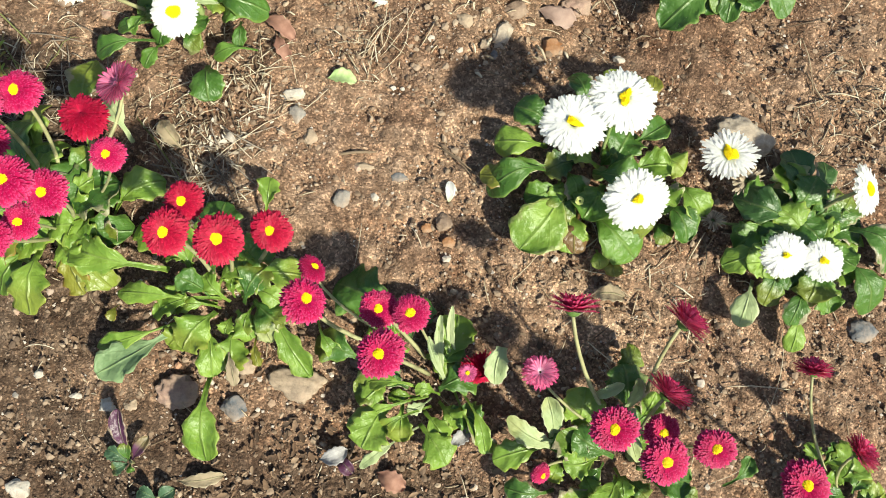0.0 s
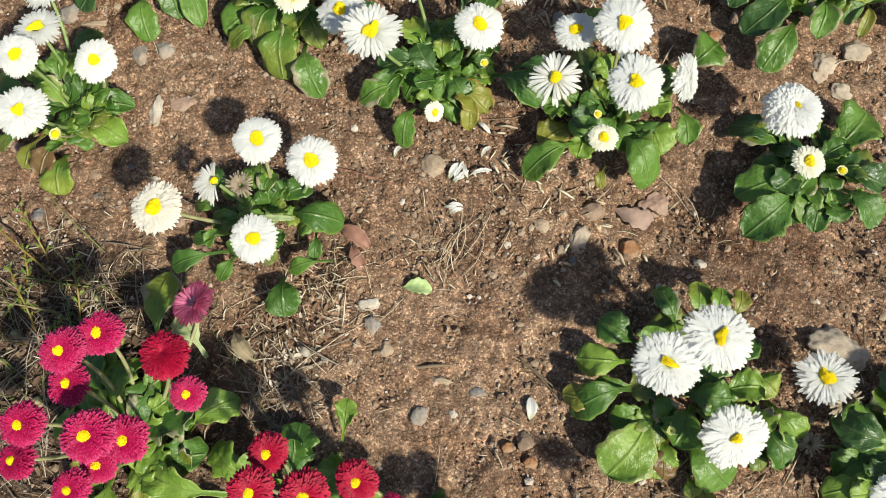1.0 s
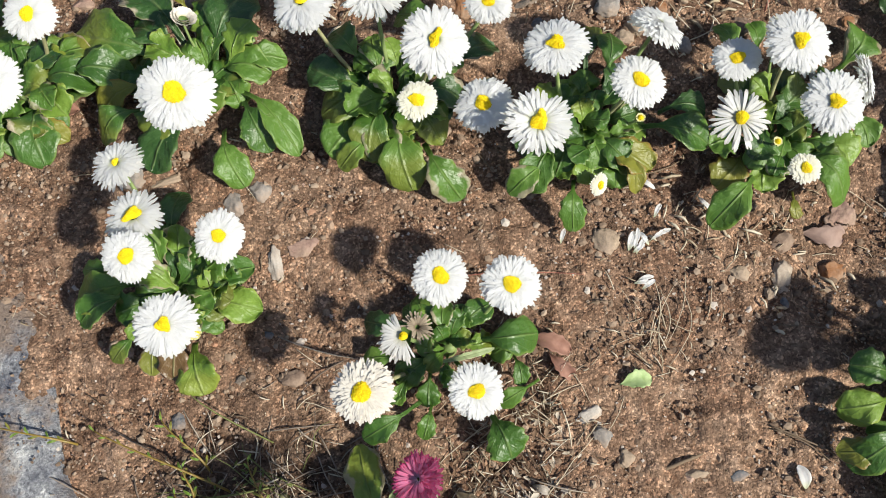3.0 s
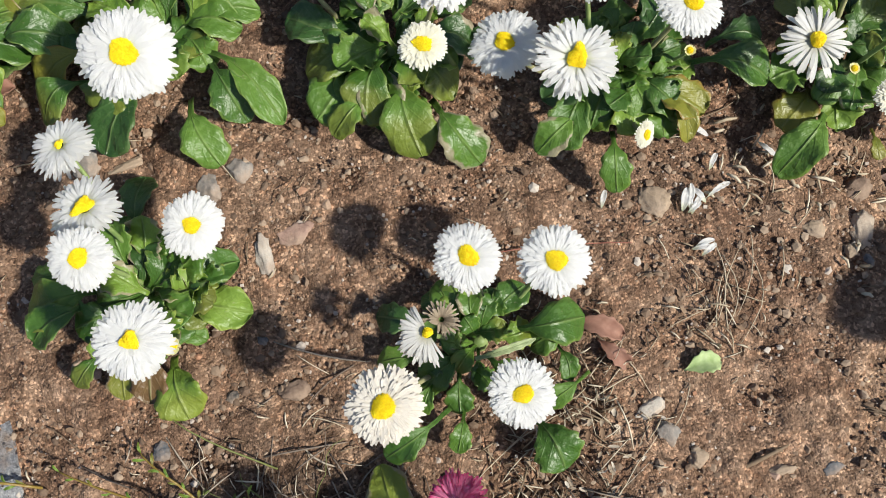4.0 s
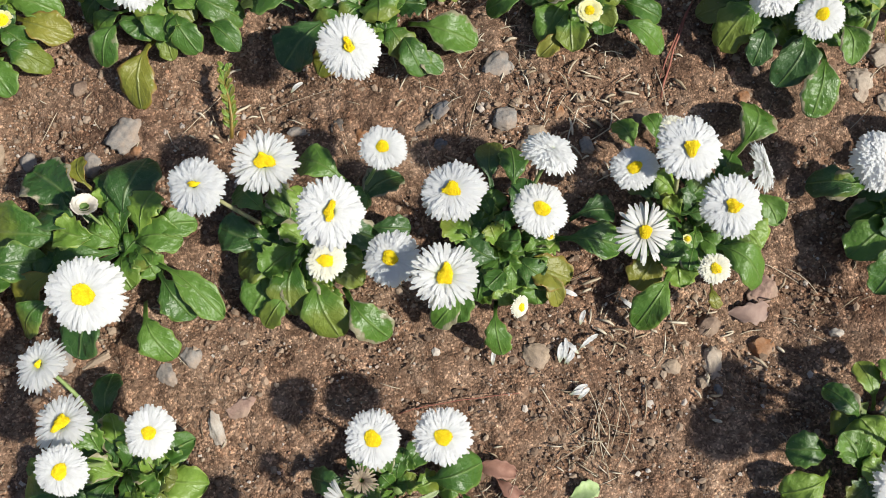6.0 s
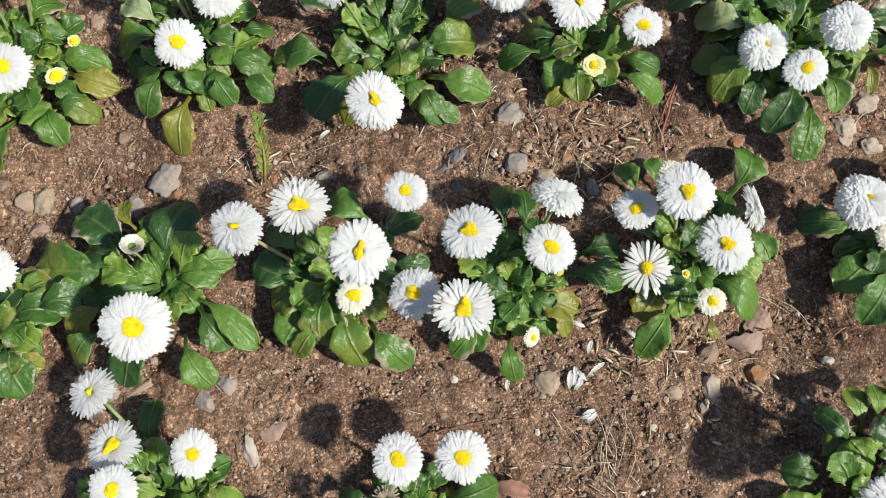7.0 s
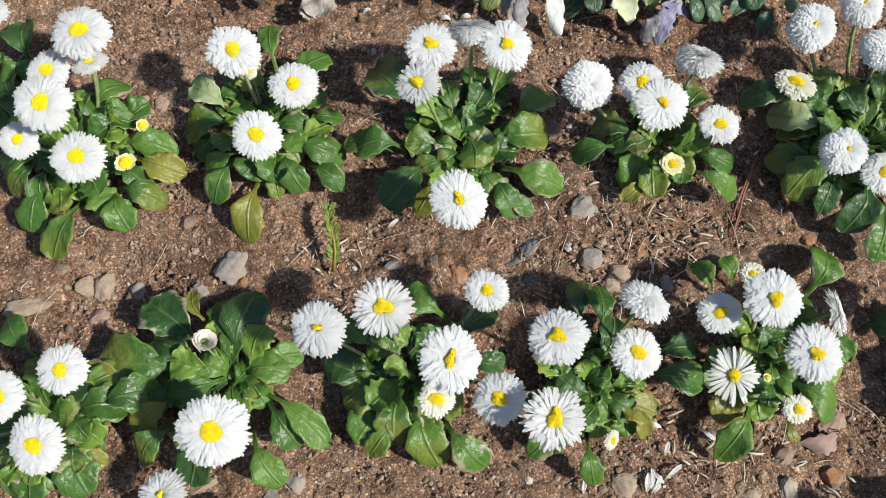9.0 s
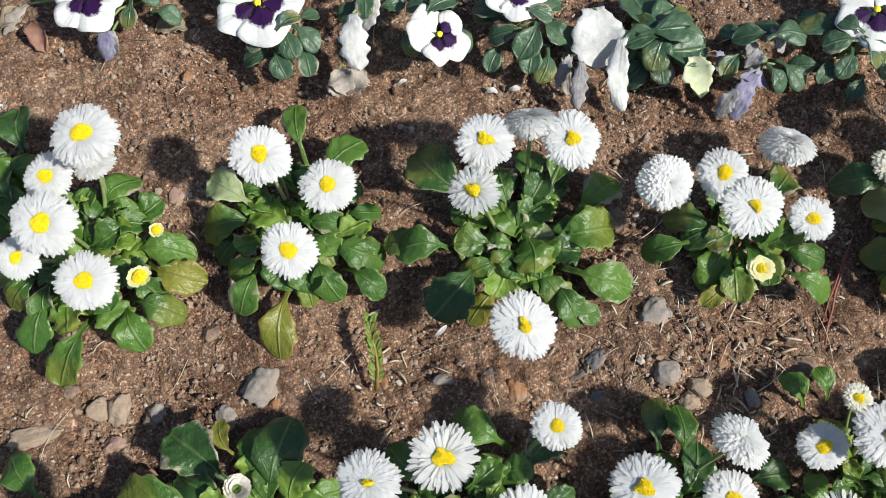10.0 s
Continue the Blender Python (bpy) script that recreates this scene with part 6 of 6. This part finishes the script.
stone(0.023, 0.086, 18, 15, 11, "tan")
stone(0.097, 0.105, 15, 11, 11, "brown")
stone(0.231, 0.056, 4, 4, 12, "rust")
stone(-0.156, 0.390, 21, 13, 0, "pink")
stone(-0.173, 0.379, 11, 30, 8, "pale")
stone(-0.198, 0.422, 15, 21, 16, "grey")
stone(-0.182, 0.429, 16, 18, 0, "grey")
stone(-0.262, 0.446, 20, 20, 21, "grey")
stone(-0.237, 0.289, 10, 12, 11, "blue")
stone(-0.268, 0.334, 11, 10, -9, "pink")
stone(-0.275, 0.337, 10, 10, 21, "tan")
stone(-0.286, 0.330, 11, 6, -9, "pink")
stone(-0.133, 0.304, 8, 8, -9, "pink")
stone(-0.199, 0.311, 8, 7, -9, "dark")
stone(-0.180, 0.337, 7, 6, -9, "blue")
stone(-0.213, 0.435, 18, 7, -9, "rust")
stone(-0.242, 0.441, 21, 6, 16, "tan")
stone(0.033, 0.378, 19, 18, -33, "tan")
stone(0.142, 0.347, 13, 24, -14, "beige")
stone(0.132, 0.337, 9, 9, 20, "tan")
stone(0.140, 0.330, 8, 8, -12, "blue")
stone(0.147, 0.370, 23, 15, 30, "brown")
stone(0.227, 0.346, 13, 8, -20, "pale")
stone(-0.167, 0.309, 18, 11, 8, "brown")
stone(-0.199, 0.588, 42, 25, 32, "grey", 0.45)
stone(-0.225, 0.629, 13, 13, -13, "brown")
stone(-0.271, 0.587, 15, 17, -13, "grey")
stone(0.056, 0.568, 23, 24, -13, "grey")
stone(0.052, 0.531, 18, 18, -13, "grey")
stone(-0.054, 0.557, 18, 12, -13, "dark")
stone(-0.085, 0.562, 15, 8, -13, "grey")
stone(0.019, 0.578, 13, 12, -13, "pink")
stone(0.104, 0.535, 8, 8, -13, "tan")
stone(0.087, 0.529, 9, 10, -13, "rust")
stone(0.061, 0.511, 14, 12, -13, "tan")
stone(0.100, 0.503, 10, 14, 7, "grey")
stone(0.007, 0.527, 10, 9, -13, "blue")
stone(-0.293, 0.596, 19, 24, -14, "tan")
stone(-0.225, 0.573, 16, 20, -4, "grey")
stone(-0.348, 0.592, 39, 17, -4, "tan")
stone(-0.300, 0.575, 16, 11, 5, "pink")
stone(-0.276, 0.583, 11, 11, -14, "brown")
stone(-0.321, 0.615, 14, 11, -14, "brown")
stone(0.013, 0.550, 17, 11, 24, "blue")
stone(0.002, 0.544, 22, 6, 19, "dark")
stone(0.069, 0.518, 16, 16, -14, "tan")
stone(0.139, 0.513, 18, 16, 5, "brown")
stone(-0.041, 0.544, 16, 19, -14, "rust")
stone(-0.065, 0.701, 23, 19, -14, "blue")
stone(-0.208, 0.811, 9, 9, -14, "rust")
stone(-0.304, 0.863, 14, 27, 13, "rust")
stone(0.047, 0.636, 26, 26, -46, "brown")
stone(-0.067, 0.508, 6, 6, -14, "brown")
stone(0.287, 0.500, 22, 26, -14, "beige")
stone(0.310, 0.517, 23, 18, 15, "beige")
stone(0.302, 0.484, 16, 15, -14, "beige")
stone(0.225, 0.530, 10, 14, -14, "pink")
stone(-0.230, 0.726, 11, 14, -14, "pink")
stone(0.211, 0.511, 10, 10, 10, "rust")
stone(-0.308, 0.599, 18, 17, -14, "tan")
stone(-0.192, 0.573, 12, 12, -13, "rust")
stone(-0.123, 0.569, 6, 11, -13, "rust")
dead_leaf(-0.010, 0.316, 30, 11, -22, DEADLEAF, "reddish-brown curled dead leaf on soil", 0.006, .9)
dead_leaf(-0.003, 0.303, 22, 9, -50, DEADLEAF, "reddish-brown curled dead leaf on soil", 0.004, .9)
dead_leaf(0.177, 0.374, 31, 14, -10, PINKLEAF, "dusty pink-brown dead leaf on soil", 0.004, .4)
dead_leaf(0.041, 0.290, 20, 11, 6, PALEGREEN, "pale green leaf scrap lying on soil", 0.003, .3)
dead_leaf(0.130, 0.227, 14, 7, 99, WHITE, "fallen white petal on soil", 0.002, .1)
dead_leaf(0.052, 0.378, 13, 3, 72, WHITE, "fallen white petal on soil", 0.002, .5)
dead_leaf(0.050, 0.375, 12, 3, 96, WHITE, "fallen white petal on soil", 0.002, .5)
dead_leaf(0.055, 0.373, 13, 3, 52, WHITE, "fallen white petal on soil", 0.002, .5)
dead_leaf(0.057, 0.377, 10, 3, 120, WHITE, "fallen white petal on soil", 0.002, .5)
dead_leaf(0.053, 0.371, 9, 3, 31, WHITE, "fallen white petal on soil", 0.002, .5)
dead_leaf(0.054, 0.351, 12, 3, 16, WHITE, "fallen white petal on soil", 0.002, .5)
dead_leaf(0.053, 0.349, 12, 3, -4, WHITE, "fallen white petal on soil", 0.002, .5)
dead_leaf(0.056, 0.348, 10, 3, 31, WHITE, "fallen white petal on soil", 0.002, .5)
dead_leaf(0.245, 0.179, 23, 11, 11, LEAF["b"], "dry tan leaf on soil", 0.004, .5)
dead_leaf(0.013, 0.012, 30, 9, 19, LEAF["b"], "dry brown leaf on soil", 0.003, .4)
dead_leaf(-0.064, 0.228, 26, 12, -40, LEAF["b"], "withered tan leaf folded on soil", 0.008, 1.8)
dead_leaf(0.093, 0.044, 19, 11, 31, WILTGREY, "shrivelled grey purple petals on soil", 0.006, 1.0)
dead_leaf(0.102, 0.039, 14, 9, -36, PURPLE, "shrivelled dark purple petal on soil", 0.005, 1.0)
dead_leaf(0.132, 0.036, 21, 13, -16, DEADLEAF, "reddish-brown curled dead leaf on soil", 0.005, .9)
dead_leaf(0.170, 0.070, 16, 9, 51, WILTGREY, "shrivelled grey purple petals on soil", 0.006, 1.0)
dead_leaf(-0.023, 0.233, 11, 5, -28, PAPER, "papery pale leaf scrap on soil", 0.004, .9)
dead_leaf(0.049, 0.376, 13, 5, 67, WHITE, "fallen white petal on soil", 0.003, .5)
dead_leaf(0.063, 0.412, 13, 3, -35, WHITE, "fallen white petal on soil", 0.003, .5)
dead_leaf(0.068, 0.394, 10, 3, 57, WHITE, "fallen white petal on soil", 0.003, .5)
dead_leaf(0.067, 0.378, 17, 3, 25, WHITE, "fallen white petal on soil", 0.003, .5)
dead_leaf(0.099, 0.397, 15, 3, -52, WHITE, "fallen white petal on soil", 0.003, .5)
dead_leaf(0.007, 0.383, 10, 3, 68, WHITE, "fallen white petal on soil", 0.003, .5)
dead_leaf(0.099, 0.453, 15, 10, 1, DEADLEAF, "brown dead leaf under daisy leaves", 0.004, .6)
dead_leaf(0.095, 0.451, 22, 8, -19, DEADLEAF, "brown dead leaf under daisy leaves", 0.004, .6)
dead_leaf(-0.217, 0.461, 4, 2, -13, DEADLEAF, "small brown scrap on soil", 0.002, .4)
dead_leaf(-0.306, 0.492, 18, 15, 17, DEADLEAF, "brown dead leaf under daisy leaves", 0.004, .6)
dead_leaf(-0.284, 0.541, 28, 24, 6, DEADLEAF, "brown dead leaf under daisy leaves", 0.004, .6)
dead_leaf(-0.079, 0.593, 11, 3, 28, WHITE, "fallen white petal on soil", 0.003, .5)
dead_leaf(-0.004, 0.745, 9, 4, -9, WHITE, "fallen white petal on soil", 0.003, .5)
dead_leaf(0.012, 0.743, 9, 4, -3, WHITE, "fallen white petal on soil", 0.003, .5)
dead_leaf(-0.062, 0.772, 8, 3, 22, WHITE, "fallen white petal on soil", 0.003, .5)
dead_leaf(-0.212, 0.847, 24, 16, -9, LEAF["b"], "dry grey leaf on soil", 0.004, .6)
dead_leaf(-0.303, 0.864, 28, 14, -75, DEADLEAF, "reddish-brown dead leaf on soil", 0.005, .8)
dead_leaf(-0.321, 0.878, 28, 12, 30, LEAF["b"], "dry pale leaf on soil", 0.005, .8)
dead_leaf(-0.208, 0.780, 4, 3, -14, DEADLEAF, "small brown scrap on soil", 0.002, .4)
stick(0.049, 0.237, 0.077, 0.245, 0.013, 2.4, DARKSTRAW)
stick(0.072, 0.242, 0.066, 0.245, 0.013, 1.2, DARKSTRAW)
stick(0.157, 0.523, 0.210, 0.600, 0.033, 1.5, REDSTICK)
stick(0.160, 0.536, 0.199, 0.587, 0.02, 1.1, REDSTICK)
stick(0.159, 0.545, 0.158, 0.508, 0.019, 0.6, STRAW)
stick(0.084, 0.629, 0.050, 0.615, 0.065, 0.68, STRAW)
stick(0.178, 0.410, 0.214, 0.383, 0.065, 0.6, STRAW)
stick(0.166, 0.360, 0.188, 0.358, 0.065, 0.6, STRAW)
stick(-0.129, 0.603, -0.163, 0.576, 0.033, 0.52, STRAW)
stick(-0.243, 0.616, -0.262, 0.596, 0.065, 0.52, STRAW)
stick(0.116, 0.258, 0.156, 0.235, 0.019, 1.2, DARKSTRAW)
stick(0.131, 0.317, 0.188, 0.306, 0.019, 0.6, DARKSTRAW)
stick(0.058, 0.305, 0.073, 0.347, 0.13, 0.6, STRAW)
stick(0.052, 0.308, 0.066, 0.341, 0.098, 0.52, STRAW)
stick(0.208, 0.395, 0.223, 0.373, 0.065, 0.68, STRAW)
stick(0.285, 0.494, 0.314, 0.512, 0.065, 0.68, STRAW)
stick(0.197, 0.199, 0.181, 0.175, 0.033, 0.52, STRAW)
stick(0.331, 0.138, 0.369, 0.144, 0.033, 0.68, STRAW)
stick(0.359, 0.182, 0.355, 0.121, 0.065, 0.45, STRAW)
stick(0.077, 0.194, 0.079, 0.158, 0.033, 0.52, STRAW)
stick(-0.010, 0.313, 0.012, 0.280, 0.065, 0.68, STRAW)
stick(-0.060, 0.363, 0.018, 0.357, 0.03, 0.7, REDSTICK)
stick(-0.045, 0.195, 0.014, 0.263, 0.033, 0.68, STRAW)
stick(-0.084, 0.250, -0.023, 0.281, 0.065, 0.6, STRAW)
stick(0.063, 0.344, 0.056, 0.305, 0.163, 0.6, STRAW)
stick(0.074, 0.349, 0.063, 0.298, 0.195, 0.52, STRAW)
stick(0.033, 0.282, 0.015, 0.258, 0.065, 0.52, STRAW)
stick(-0.348, 0.568, -0.321, 0.604, 0.065, 0.52, STRAW)
stick(-0.115, 0.581, -0.051, 0.584, 0.013, 0.3, STRAW)
stick(-0.066, 0.629, -0.054, 0.588, 0.098, 0.38, STRAW)
stick(0.067, 0.635, 0.091, 0.648, 0.065, 0.52, STRAW)
stick(0.026, 0.527, 0.043, 0.556, 0.033, 0.52, STRAW)
stick(-0.089, 0.675, -0.061, 0.680, 0.065, 0.6, STRAW)
stick(0.059, 0.354, 0.050, 0.307, 0.13, 0.6, STRAW)
stick(0.080, 0.354, 0.063, 0.311, 0.065, 0.52, STRAW)
stick(0.116, 0.256, 0.150, 0.233, 0.065, 0.9, DARKSTRAW)
stick(-0.029, 0.274, 0.009, 0.292, 0.065, 0.68, STRAW)
stick(-0.019, 0.291, 0.005, 0.310, 0.065, 0.68, STRAW)
stick(-0.012, 0.285, 0.012, 0.303, 0.065, 0.6, STRAW)
stick(-0.196, 0.255, -0.146, 0.206, 0.065, 0.6, GRASS)
stick(-0.251, 0.249, -0.190, 0.232, 0.065, 0.52, GRASS)
stick(-0.092, 0.236, -0.029, 0.180, 0.019, 1.05, GRASS)
stick(-0.293, 0.311, -0.275, 0.294, 0.065, 0.6, DARKSTRAW)
stick(-0.138, 0.305, -0.110, 0.303, 0.065, 0.52, STRAW)
stick(-0.165, 0.290, -0.152, 0.299, 0.065, 0.68, STRAW)
stick(-0.161, 0.295, -0.143, 0.287, 0.065, 0.6, STRAW)
